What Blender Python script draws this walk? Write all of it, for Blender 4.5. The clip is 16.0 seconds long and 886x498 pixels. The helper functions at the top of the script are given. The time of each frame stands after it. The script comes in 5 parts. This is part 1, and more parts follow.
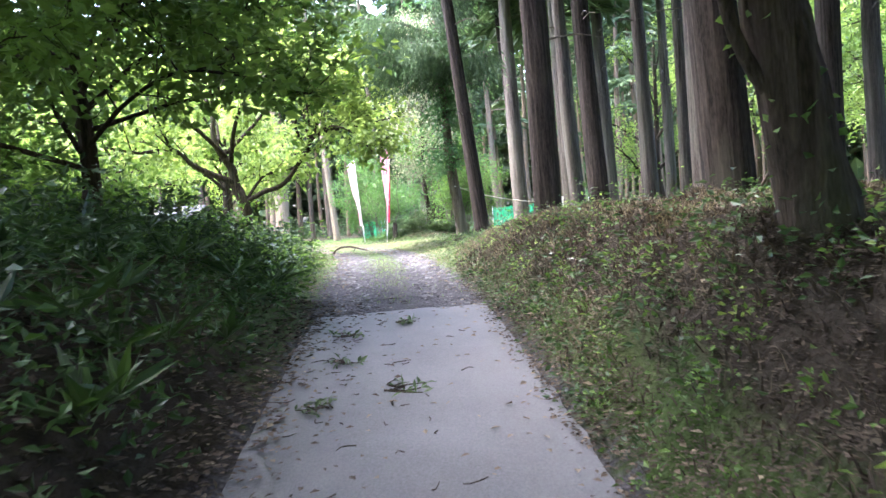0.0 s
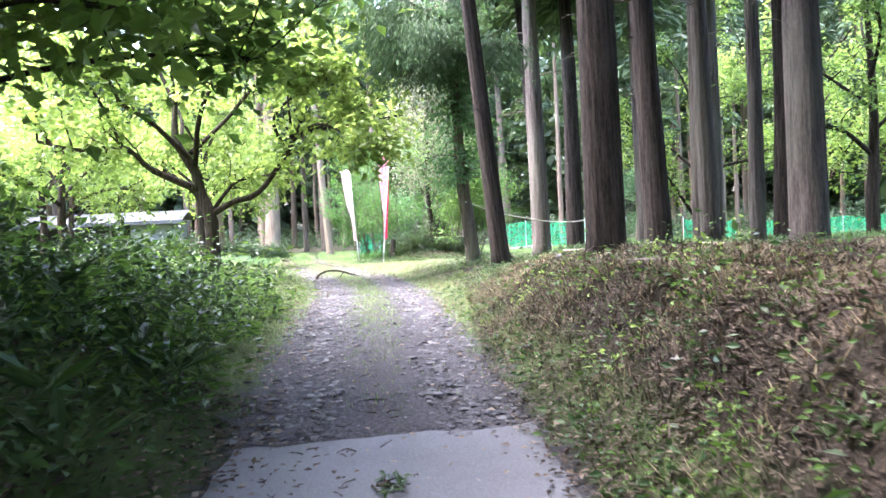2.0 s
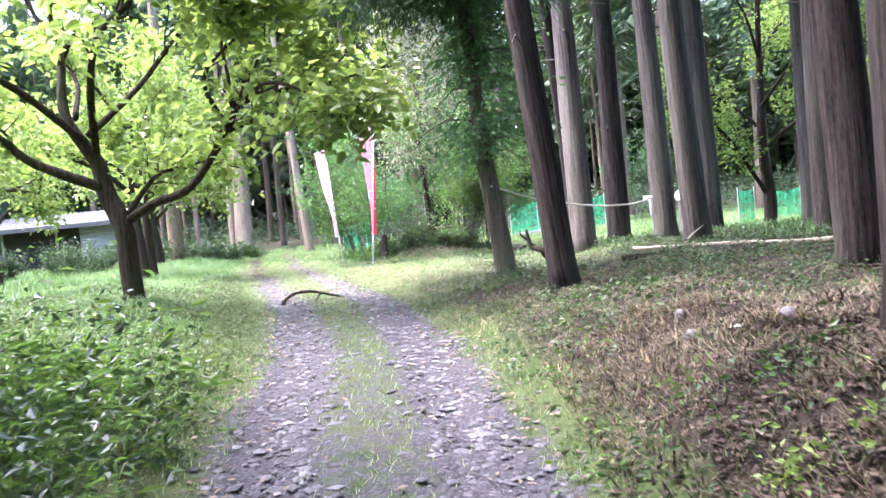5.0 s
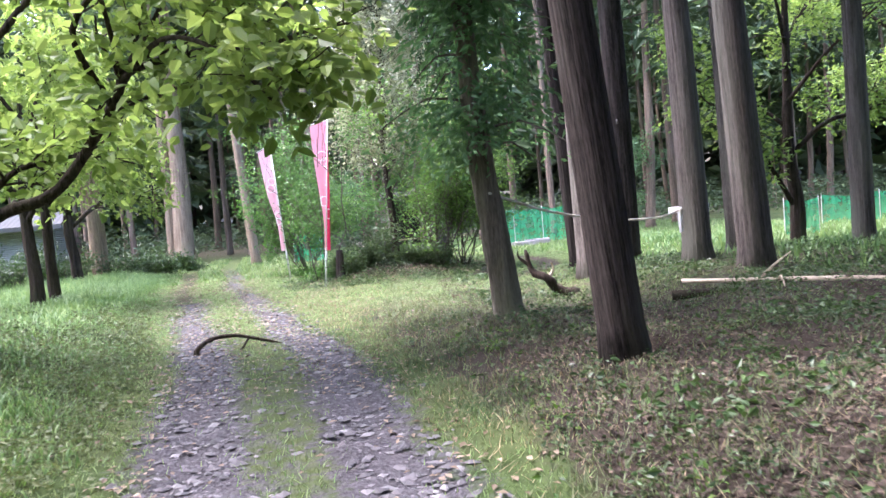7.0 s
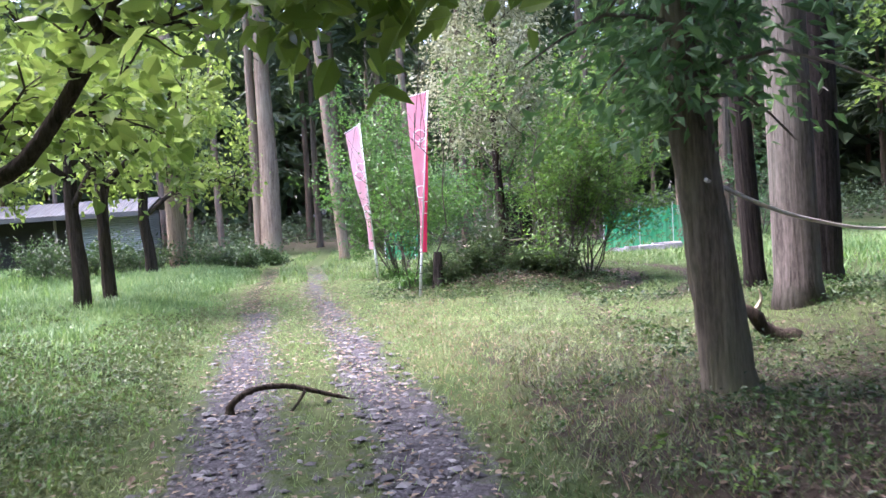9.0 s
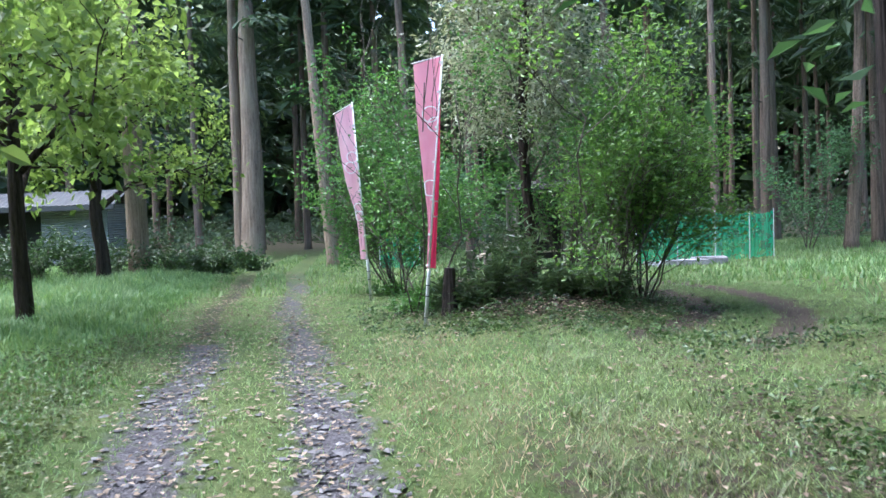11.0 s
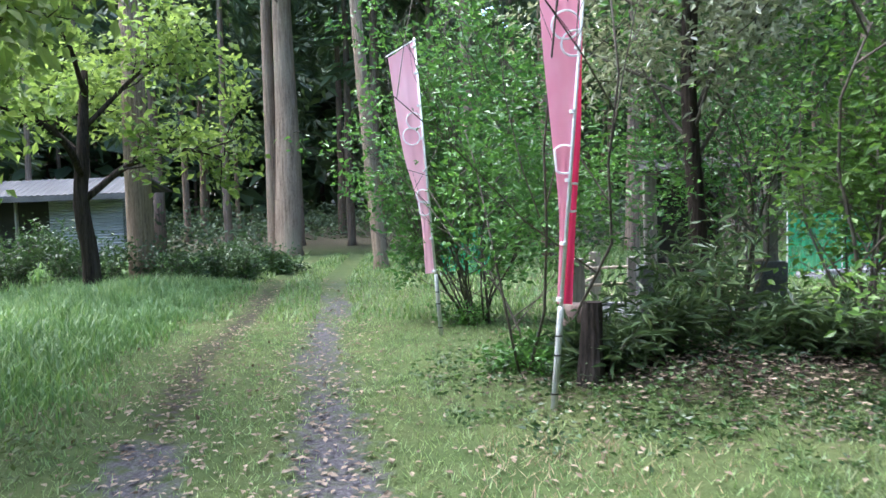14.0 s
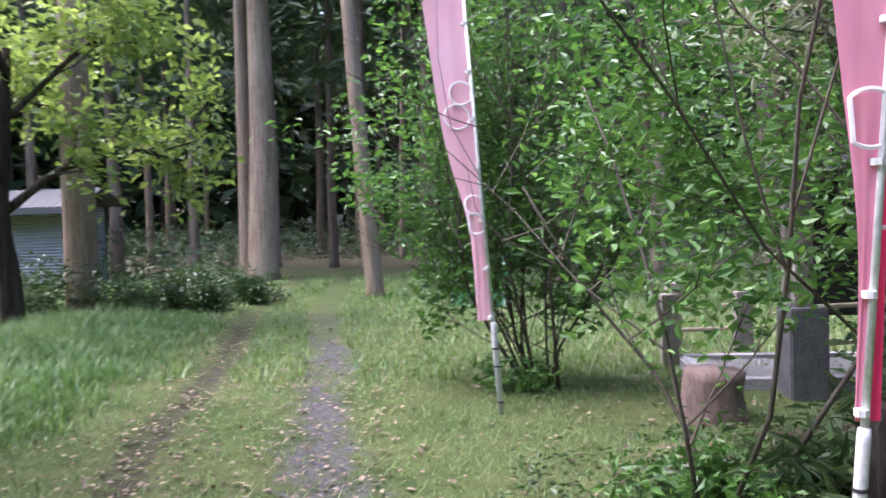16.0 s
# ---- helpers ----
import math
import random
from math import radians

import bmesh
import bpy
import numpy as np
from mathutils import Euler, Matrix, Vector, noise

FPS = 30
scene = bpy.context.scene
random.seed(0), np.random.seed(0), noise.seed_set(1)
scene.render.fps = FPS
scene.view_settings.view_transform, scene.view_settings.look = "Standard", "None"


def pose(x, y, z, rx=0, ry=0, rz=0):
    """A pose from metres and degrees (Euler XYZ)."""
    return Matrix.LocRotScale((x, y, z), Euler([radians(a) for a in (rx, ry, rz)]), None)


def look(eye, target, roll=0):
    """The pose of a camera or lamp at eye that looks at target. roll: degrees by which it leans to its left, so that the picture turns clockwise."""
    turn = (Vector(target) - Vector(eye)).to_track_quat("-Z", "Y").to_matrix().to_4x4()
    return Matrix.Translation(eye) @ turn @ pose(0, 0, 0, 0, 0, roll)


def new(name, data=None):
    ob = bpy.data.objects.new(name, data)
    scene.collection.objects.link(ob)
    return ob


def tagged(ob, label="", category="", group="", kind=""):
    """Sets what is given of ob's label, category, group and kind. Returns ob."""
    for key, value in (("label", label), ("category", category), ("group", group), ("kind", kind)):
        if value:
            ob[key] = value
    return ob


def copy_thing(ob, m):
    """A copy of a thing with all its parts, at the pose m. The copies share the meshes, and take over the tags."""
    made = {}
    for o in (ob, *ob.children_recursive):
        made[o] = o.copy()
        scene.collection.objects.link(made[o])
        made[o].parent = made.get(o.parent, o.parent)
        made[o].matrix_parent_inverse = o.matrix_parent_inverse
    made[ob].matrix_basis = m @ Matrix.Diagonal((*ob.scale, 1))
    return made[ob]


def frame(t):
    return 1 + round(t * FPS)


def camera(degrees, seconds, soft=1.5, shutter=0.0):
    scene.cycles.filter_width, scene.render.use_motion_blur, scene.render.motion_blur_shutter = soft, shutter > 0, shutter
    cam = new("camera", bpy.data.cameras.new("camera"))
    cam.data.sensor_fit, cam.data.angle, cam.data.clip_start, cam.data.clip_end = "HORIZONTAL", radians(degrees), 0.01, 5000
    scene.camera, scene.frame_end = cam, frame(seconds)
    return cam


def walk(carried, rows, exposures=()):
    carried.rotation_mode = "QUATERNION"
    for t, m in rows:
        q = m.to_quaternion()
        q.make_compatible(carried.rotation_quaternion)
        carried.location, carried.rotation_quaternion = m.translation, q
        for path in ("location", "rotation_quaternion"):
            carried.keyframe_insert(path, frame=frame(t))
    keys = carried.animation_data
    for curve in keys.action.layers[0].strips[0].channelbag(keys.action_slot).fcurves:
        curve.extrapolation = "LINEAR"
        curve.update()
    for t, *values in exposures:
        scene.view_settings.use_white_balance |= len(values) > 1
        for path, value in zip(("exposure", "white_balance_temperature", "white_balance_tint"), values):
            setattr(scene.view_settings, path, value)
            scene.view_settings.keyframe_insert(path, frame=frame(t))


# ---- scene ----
cam = camera(60.9, 16.0, 1.5, 0.25)
METRES, EYE, TILT, LEAN, TURN = 25.4, 1.5, 0.0, 0.0, 0.0
ROWS = [
    (0.0, 0.0, 0.0, 0.0, -0.14, -1.91, 4.2),
    (0.5, 0.0005, 0.0334, 0.0029, -0.18, -2.17, 3.72),
    (1.0, -0.0013, 0.0682, 0.0051, 1.13, -2.91, 1.55),
    (1.5, -0.0016, 0.1024, 0.0079, -0.91, -2.18, 1.91),
    (2.0, -0.004, 0.1389, 0.0126, -0.06, -1.25, 2.53),
    (2.5, -0.005, 0.1718, 0.0154, -1.85, -1.18, 3.09),
    (3.0, -0.0085, 0.2046, 0.0181, -1.05, -2.12, 3.97),
    (3.5, -0.0102, 0.237, 0.0205, -1.9, -2.21, 4.56),
    (4.0, -0.0141, 0.2699, 0.0232, 0.52, -3.25, 5.8),
    (6.5, -0.0264, 0.4301, 0.0307, -4.56, -2.62, 4.9),
    (7.0, -0.0263, 0.463, 0.0319, -4.41, -2.91, 4.97),
    (7.5, -0.028, 0.4949, 0.032, -4.77, -2.61, 3.82),
    (8.0, -0.0286, 0.5271, 0.0327, -2.14, -2.44, 3.81),
    (8.5, -0.0327, 0.5575, 0.0331, -1.08, -2.25, 3.22),
    (9.0, -0.0371, 0.587, 0.0338, 2.74, -2.83, 3.57),
    (11.5, -0.0562, 0.7393, 0.0353, 1.41, -2.73, 1.13),
    (12.0, -0.0593, 0.7689, 0.0347, -3.1, -2.77, 1.26),
    (12.5, -0.0667, 0.7978, 0.0345, -0.12, -3.61, 0.06),
    (13.0, -0.0716, 0.8243, 0.0351, 1.96, -3.52, 0.68),
    (13.5, -0.0794, 0.8499, 0.0358, 5.65, -3.55, 1.56),
    (14.0, -0.0878, 0.8764, 0.0362, 5.73, -3.26, 1.86),
    (14.5, -0.097, 0.904, 0.0362, 9.61, -3.07, 2.36),
    (15.0, -0.1055, 0.9305, 0.036, 9.33, -2.61, 1.76),
    (15.5, -0.116, 0.9583, 0.0359, 10.39, -2.37, 2.15),
    (16.0, -0.1251, 0.985, 0.0357, 3.71, -1.92, 1.65),
]
EXPOSURES = [(0.0, 4.42, 5950, 17), (2.0, 4.42, 5900, 20), (3.0, 4.5, 5850, 25), (4.0, 4.38, 5700, 26), (6.5, 3.52, 5800, 25), (9.0, 3.25, 5800, 28), (11.5, 2.65, 5350, 9), (14.0, 2.8, 5600, 12), (15.2, 2.8, 5650, 10), (16.0, 2.72, 5850, 26)]
walk(cam, [(t, pose(0, 0, EYE, TILT, LEAN, TURN) @ pose(METRES * x, METRES * y, METRES * z, 90 + pitch, roll, yaw)) for t, x, y, z, yaw, pitch, roll in ROWS], EXPOSURES)

# ---- daylight: a bright overcast sky ----
SUN_UP, SUN_ROUND = 62.0, -78.0
world = bpy.data.worlds.new("sky")
scene.world = world
world.use_nodes = True
sky = world.node_tree.nodes.new("ShaderNodeTexSky")
sky.sky_type, sky.sun_disc = "NISHITA", False
sky.sun_elevation, sky.sun_rotation = radians(SUN_UP), radians(SUN_ROUND)
sky.air_density, sky.dust_density = 1.0, 4.0
world.node_tree.links.new(sky.outputs[0], world.node_tree.nodes["Background"].inputs[0])
world.node_tree.nodes["Background"].inputs[1].default_value = 0.15
sun = new("sun", bpy.data.lights.new("sun", "SUN"))
sun.data.energy, sun.data.angle, sun.data.color = 1.1, radians(50), (1.0, 0.98, 0.95)
sun.matrix_world = look((0, 0, 30), Vector((0, 0, 30)) - Vector((math.sin(radians(SUN_ROUND)) * math.cos(radians(SUN_UP)), math.cos(radians(SUN_ROUND)) * math.cos(radians(SUN_UP)), math.sin(radians(SUN_UP)))))

rng = np.random.default_rng(7)


# ---- materials ----
def nodes_of(name):
    m = bpy.data.materials.new(name)
    m.use_nodes = True
    t = m.node_tree
    return m, t, t.nodes["Principled BSDF"]


def add(t, kind, **values):
    n = t.nodes.new(kind)
    for k, v in values.items():
        n.inputs[k].default_value = v
    return n


def ramp(t, source, stops):
    r = t.nodes.new("ShaderNodeValToRGB")
    while len(r.color_ramp.elements) < len(stops):
        r.color_ramp.elements.new(0.5)
    for e, (p, c) in zip(r.color_ramp.elements, stops):
        e.position, e.color = p, (*c, 1)
    t.links.new(source, r.inputs[0])
    return r.outputs[0]


def mixed(t, factor, a, b, mode="MIX"):
    n = t.nodes.new("ShaderNodeMix")
    n.data_type, n.blend_type = "RGBA", mode
    for socket, v in ((n.inputs["Factor"], factor), (n.inputs[6], a), (n.inputs[7], b)):
        if isinstance(v, (int, float)):
            socket.default_value = v
        elif isinstance(v, tuple):
            socket.default_value = (*v, 1)
        else:
            t.links.new(v, socket)
    return n.outputs[2]


def noisy(t, scale, detail=4.0, stretch=(1, 1, 1), rough=0.6, space="Object"):
    c = t.nodes.new("ShaderNodeTexCoord")
    mp = t.nodes.new("ShaderNodeMapping")
    mp.inputs["Scale"].default_value = stretch
    t.links.new(c.outputs[space], mp.inputs[0])
    n = add(t, "ShaderNodeTexNoise", Scale=scale, Detail=detail, Roughness=rough)
    t.links.new(mp.outputs[0], n.inputs["Vector"])
    return n.outputs["Fac"]


def bumped(t, p, height, strength, distance=0.02):
    b = add(t, "ShaderNodeBump", Strength=strength, Distance=distance)
    t.links.new(height, b.inputs["Height"])
    t.links.new(b.outputs[0], p.inputs["Normal"])


def surface(name, dark, light, scale=4.0, rough=0.8, stretch=(1, 1, 1), bump=0.4, grain=40.0, metal=0.0, distance=0.01):
    """Two scales of colour change and a fine relief."""
    m, t, p = nodes_of(name)
    big, fine = noisy(t, scale, 5, stretch), noisy(t, grain, 3, stretch)
    c = ramp(t, big, [(0.3, dark), (0.7, light)])
    c = mixed(t, 0.5, c, ramp(t, fine, [(0.3, tuple(v * 0.6 for v in dark)), (0.7, light)]))
    t.links.new(c, p.inputs["Base Color"])
    p.inputs["Roughness"].default_value, p.inputs["Metallic"].default_value = rough, metal
    bumped(t, p, fine, bump, distance)
    return m


def foliage(name, dark, mid, light, through_light=0.4, rough=0.45, patch=0.6):
    """Leaves: each its own tone, light shines through the blade."""
    m, t, p = nodes_of(name)
    g = t.nodes.new("ShaderNodeNewGeometry")
    c = ramp(t, g.outputs["Random Per Island"], [(0.0, dark), (0.45, mid), (1.0, light)])
    c = mixed(t, 0.45, c, ramp(t, noisy(t, patch, 3), [(0.35, dark), (0.65, light)]))
    t.links.new(c, p.inputs["Base Color"])
    p.inputs["Roughness"].default_value = rough
    p.inputs["Specular IOR Level"].default_value = 0.5 if rough < 0.65 else 0.12
    tr = t.nodes.new("ShaderNodeBsdfTranslucent")
    t.links.new(mixed(t, 1.0, c, (1.0, 1.0, 0.68), "MULTIPLY"), tr.inputs[0])
    mx = t.nodes.new("ShaderNodeMixShader")
    mx.inputs[0].default_value = through_light
    t.links.new(p.outputs[0], mx.inputs[1])
    t.links.new(tr.outputs[0], mx.inputs[2])
    t.links.new(mx.outputs[0], t.nodes["Material Output"].inputs[0])
    return m


def cloth(name, dark, light):
    """Thin printed cloth: weave, faint creases, light through it."""
    m, t, p = nodes_of(name)
    c = ramp(t, noisy(t, 3.0, 4, (1, 1, 0.4)), [(0.3, dark), (0.7, light)])
    t.links.new(c, p.inputs["Base Color"])
    p.inputs["Roughness"].default_value = 0.85
    bumped(t, p, noisy(t, 260, 2), 0.25, 0.003)
    tr = t.nodes.new("ShaderNodeBsdfTranslucent")
    t.links.new(c, tr.inputs[0])
    mx = t.nodes.new("ShaderNodeMixShader")
    mx.inputs[0].default_value = 0.4
    t.links.new(p.outputs[0], mx.inputs[1])
    t.links.new(tr.outputs[0], mx.inputs[2])
    t.links.new(mx.outputs[0], t.nodes["Material Output"].inputs[0])
    return m


def bark(name, dark, light, moss=(0.1, 0.12, 0.06), moss_amount=0.25):
    m, t, p = nodes_of(name)
    long, fine = noisy(t, 22, 4, (1, 1, 0.05)), noisy(t, 60, 3, (1, 1, 0.2))
    c = ramp(t, long, [(0.35, dark), (0.65, light)])
    c = mixed(t, 0.35, c, ramp(t, fine, [(0.35, tuple(v * 0.5 for v in dark)), (0.65, light)]))
    patch = ramp(t, noisy(t, 1.3, 4, (1, 1, 0.3)), [(0.62 - moss_amount * 0.4, (0, 0, 0)), (0.75, (1, 1, 1))])
    c = mixed(t, patch, c, moss)
    info = t.nodes.new("ShaderNodeObjectInfo")
    c = mixed(t, 1.0, c, ramp(t, info.outputs["Random"], [(0.0, (0.62, 0.6, 0.58)), (1.0, (1.15, 1.1, 1.08))]), "MULTIPLY")
    t.links.new(c, p.inputs["Base Color"])
    p.inputs["Roughness"].default_value, p.inputs["Specular IOR Level"].default_value = 0.95, 0.08
    bumped(t, p, long, 1.0, 0.04)
    return m


def ground_material():
    m, t, p = nodes_of("woodland_ground")

    def mask(name):
        a = t.nodes.new("ShaderNodeAttribute")
        a.attribute_name = name
        return a.outputs["Fac"]
    fine, mid, big = noisy(t, 45, 4), noisy(t, 9, 4), noisy(t, 1.6, 4)
    soil = ramp(t, fine, [(0.3, (0.028, 0.022, 0.017)), (0.7, (0.09, 0.072, 0.055))])
    grass = mixed(t, 0.5, ramp(t, mid, [(0.3, (0.03, 0.046, 0.014)), (0.7, (0.075, 0.105, 0.035))]), ramp(t, big, [(0.35, (0.04, 0.064, 0.02)), (0.65, (0.1, 0.11, 0.046))]))
    litter = mixed(t, 0.5, ramp(t, mid, [(0.3, (0.02, 0.016, 0.012)), (0.7, (0.05, 0.039, 0.029))]), ramp(t, fine, [(0.3, (0.015, 0.012, 0.01)), (0.7, (0.06, 0.047, 0.036))]))
    vor = add(t, "ShaderNodeTexVoronoi", Scale=28.0)
    co = t.nodes.new("ShaderNodeTexCoord")
    t.links.new(co.outputs["Object"], vor.inputs["Vector"])
    gravel = mixed(t, 0.6, ramp(t, vor.outputs["Distance"], [(0.05, (0.12, 0.112, 0.122)), (0.6, (0.03, 0.028, 0.031))]), ramp(t, fine, [(0.3, (0.035, 0.032, 0.035)), (0.7, (0.14, 0.13, 0.138))]))

    def broken(name):
        n = t.nodes.new("ShaderNodeMath")
        n.operation = "MULTIPLY_ADD"
        t.links.new(mid, n.inputs[0])
        n.inputs[1].default_value = 1.2
        n.inputs[2].default_value = -0.6
        s = t.nodes.new("ShaderNodeMath")
        s.operation = "ADD"
        t.links.new(n.outputs[0], s.inputs[0])
        t.links.new(mask(name), s.inputs[1])
        return ramp(t, s.outputs[0], [(0.35, (0, 0, 0)), (0.65, (1, 1, 1))])
    c = mixed(t, broken("grass"), soil, grass)
    c = mixed(t, broken("litter"), c, litter)
    c = mixed(t, broken("gravel"), c, gravel)
    t.links.new(c, p.inputs["Base Color"])
    p.inputs["Roughness"].default_value, p.inputs["Specular IOR Level"].default_value = 0.95, 0.1
    bumped(t, p, fine, 0.8, 0.03)
    return m


M_GROUND = ground_material()
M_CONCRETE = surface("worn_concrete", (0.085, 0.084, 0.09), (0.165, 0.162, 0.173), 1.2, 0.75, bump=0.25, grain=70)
# Two cedar barks: shade put in as near black, lit trunks as grey.
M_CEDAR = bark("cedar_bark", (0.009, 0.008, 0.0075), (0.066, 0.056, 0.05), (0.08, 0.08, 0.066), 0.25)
M_GREYCEDAR = bark("grey_cedar_bark", (0.03, 0.026, 0.023), (0.15, 0.134, 0.12), (0.14, 0.146, 0.118), 0.5)
M_WOODBARK = bark("plantation_bark", (0.09, 0.07, 0.055), (0.28, 0.22, 0.17), (0.2, 0.2, 0.15), 0.3)
M_PALE_BARK = bark("pale_bark", (0.12, 0.092, 0.066), (0.32, 0.26, 0.195), (0.23, 0.215, 0.155), 0.3)
M_DARK_BARK = bark("dark_bark", (0.02, 0.016, 0.014), (0.085, 0.068, 0.055), (0.07, 0.08, 0.045), 0.25)
M_TWIG = surface("twig_bark", (0.035, 0.029, 0.021), (0.12, 0.1, 0.075), 6, 0.85)
M_DEADWOOD = surface("peeled_wood", (0.32, 0.25, 0.17), (0.6, 0.5, 0.38), 3, 0.7, (1, 1, 1))
M_NEEDLE = foliage("cedar_needles", (0.026, 0.048, 0.024), (0.05, 0.09, 0.04), (0.1, 0.155, 0.062), 0.3, 0.6, 0.3)
M_HINOKI = foliage("hinoki_sprays", (0.04, 0.1, 0.04), (0.085, 0.19, 0.075), (0.17, 0.3, 0.13), 0.45, 0.55)
M_BOUGH = foliage("hanging_needles", (0.03, 0.065, 0.03), (0.06, 0.12, 0.055), (0.12, 0.2, 0.09), 0.35, 0.6, 0.5)
M_PERSIMMON = foliage("persimmon_leaves", (0.095, 0.16, 0.032), (0.195, 0.29, 0.065), (0.36, 0.46, 0.16), 0.6, 0.4)
M_VERGE = foliage("verge_plants", (0.028, 0.055, 0.016), (0.068, 0.11, 0.034), (0.16, 0.185, 0.075), 0.3, 0.55, 0.9)
M_BROAD = foliage("broad_leaves", (0.08, 0.15, 0.03), (0.17, 0.28, 0.06), (0.34, 0.45, 0.13), 0.55, 0.42)
M_MAPLE = foliage("maple_leaves", (0.045, 0.1, 0.02), (0.11, 0.205, 0.045), (0.22, 0.33, 0.085), 0.6, 0.45)
M_DARKLEAF = foliage("dark_leaves", (0.03, 0.06, 0.025), (0.055, 0.105, 0.04), (0.13, 0.18, 0.08), 0.35, 0.35)
M_EVERGREEN = foliage("evergreen_leaves", (0.1, 0.12, 0.065), (0.23, 0.26, 0.16), (0.56, 0.58, 0.45), 0.35, 0.25)
M_LUSH = foliage("lush_leaves", (0.045, 0.105, 0.02), (0.095, 0.2, 0.038), (0.2, 0.34, 0.075), 0.5, 0.42)
M_SHRUB = foliage("shrub_leaves", (0.035, 0.1, 0.025), (0.07, 0.18, 0.04), (0.16, 0.32, 0.07), 0.4, 0.4)
# Weed green darkened: shade of banks and wood floor put into the colour.
M_SHADED_WEED = foliage("shade_toned_weeds", (0.012, 0.032, 0.01), (0.032, 0.075, 0.02), (0.08, 0.145, 0.035), 0.3, 0.4, 0.9)
M_WEED = foliage("weed_leaves", (0.03, 0.075, 0.015), (0.075, 0.16, 0.03), (0.17, 0.28, 0.05), 0.35, 0.5, 0.9)
M_GRASS = foliage("grass_blades", (0.065, 0.14, 0.04), (0.125, 0.225, 0.07), (0.25, 0.32, 0.135), 0.4, 0.55, 0.5)
M_TALLGRASS = foliage("tall_grass_blades", (0.055, 0.13, 0.04), (0.12, 0.235, 0.075), (0.28, 0.4, 0.16), 0.4, 0.5, 0.5)
M_WOODGRASS = foliage("wood_grass_blades", (0.035, 0.065, 0.02), (0.075, 0.115, 0.04), (0.17, 0.19, 0.09), 0.3, 0.6, 0.8)
M_LITTER = foliage("dead_leaves", (0.018, 0.013, 0.01), (0.047, 0.036, 0.028), (0.16, 0.125, 0.095), 0.1, 0.75, 1.5)
M_PALELITTER = foliage("pale_dead_leaves", (0.07, 0.048, 0.034), (0.16, 0.12, 0.085), (0.34, 0.275, 0.21), 0.1, 0.7, 1.5)
M_STONE = surface("grey_stone", (0.16, 0.155, 0.16), (0.4, 0.39, 0.4), 5, 0.85, bump=0.5)
M_DULLSTONE = surface("dull_stone", (0.08, 0.075, 0.07), (0.22, 0.21, 0.195), 9, 0.9, bump=0.6)
M_NET = cloth("green_net", (0.02, 0.32, 0.15), (0.06, 0.45, 0.23))
net_tree = M_NET.node_tree
net_mix, net_gap = net_tree.nodes.new("ShaderNodeMixShader"), net_tree.nodes.new("ShaderNodeBsdfTransparent")
net_out = net_tree.nodes["Material Output"]
net_tree.links.new(net_out.inputs[0].links[0].from_socket, net_mix.inputs[1])
net_tree.links.new(net_gap.outputs[0], net_mix.inputs[2])
net_tree.links.new(ramp(net_tree, noisy(net_tree, 5, 3), [(0.3, (0.2, 0.2, 0.2)), (0.7, (0.55, 0.55, 0.55))]), net_mix.inputs[0])
net_tree.links.new(net_mix.outputs[0], net_out.inputs[0])
M_PINK = cloth("faded_pink_cloth", (0.78, 0.27, 0.38), (0.84, 0.4, 0.5))
M_RED = cloth("crimson_cloth", (0.55, 0.025, 0.09), (0.66, 0.05, 0.14))
M_PRINT = cloth("white_print", (0.86, 0.84, 0.85), (0.92, 0.9, 0.91))
M_PALEPINK = cloth("pale_pink_cloth", (0.82, 0.42, 0.52), (0.88, 0.56, 0.64))
M_WHITE = surface("white_plastic", (0.66, 0.66, 0.65), (0.82, 0.82, 0.8), 6, 0.45, bump=0.05)
M_POLE = surface("grey_pole", (0.5, 0.5, 0.5), (0.72, 0.72, 0.72), 9, 0.35, bump=0.05)
M_ROPE = surface("rope", (0.4, 0.36, 0.3), (0.66, 0.6, 0.52), 30, 0.9)
M_SHEET = surface("corrugated_steel", (0.26, 0.27, 0.28), (0.4, 0.41, 0.42), 2, 0.5, metal=0.3, bump=0.1)
M_ROOF = surface("dull_roof_sheet", (0.045, 0.045, 0.044), (0.1, 0.1, 0.097), 1.5, 0.6, bump=0.15)
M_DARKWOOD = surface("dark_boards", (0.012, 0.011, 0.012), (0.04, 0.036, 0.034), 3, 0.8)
M_GREYWOOD = surface("weathered_wood", (0.16, 0.14, 0.12), (0.36, 0.33, 0.29), 6, 0.85, (1, 1, 0.15))


# ---- mesh tools ----
def mesh_object(name, verts, faces, material, parent=None, label="", smooth=False):
    me = bpy.data.meshes.new(name)
    me.from_pydata(np.asarray(verts, float).tolist(), [], faces.tolist() if hasattr(faces, "tolist") else faces)
    me.materials.append(material)
    if smooth:
        me.shade_smooth()
    ob = new(name, me)
    if parent:
        ob.parent = parent
    if label:
        ob["label"] = label
    return ob


class Build:
    """Gathers pieces of one mesh."""

    def __init__(self):
        self.v, self.f, self.n = [], [], 0

    def put(self, v, f):
        self.v.append(np.asarray(v, float))
        self.f.extend([[i + self.n for i in q] for q in (f.tolist() if hasattr(f, "tolist") else f)])
        self.n += len(v)
        return self

    def object(self, name, material, parent=None, label="", smooth=False):
        return mesh_object(name, np.concatenate(self.v), self.f, material, parent, label, smooth)


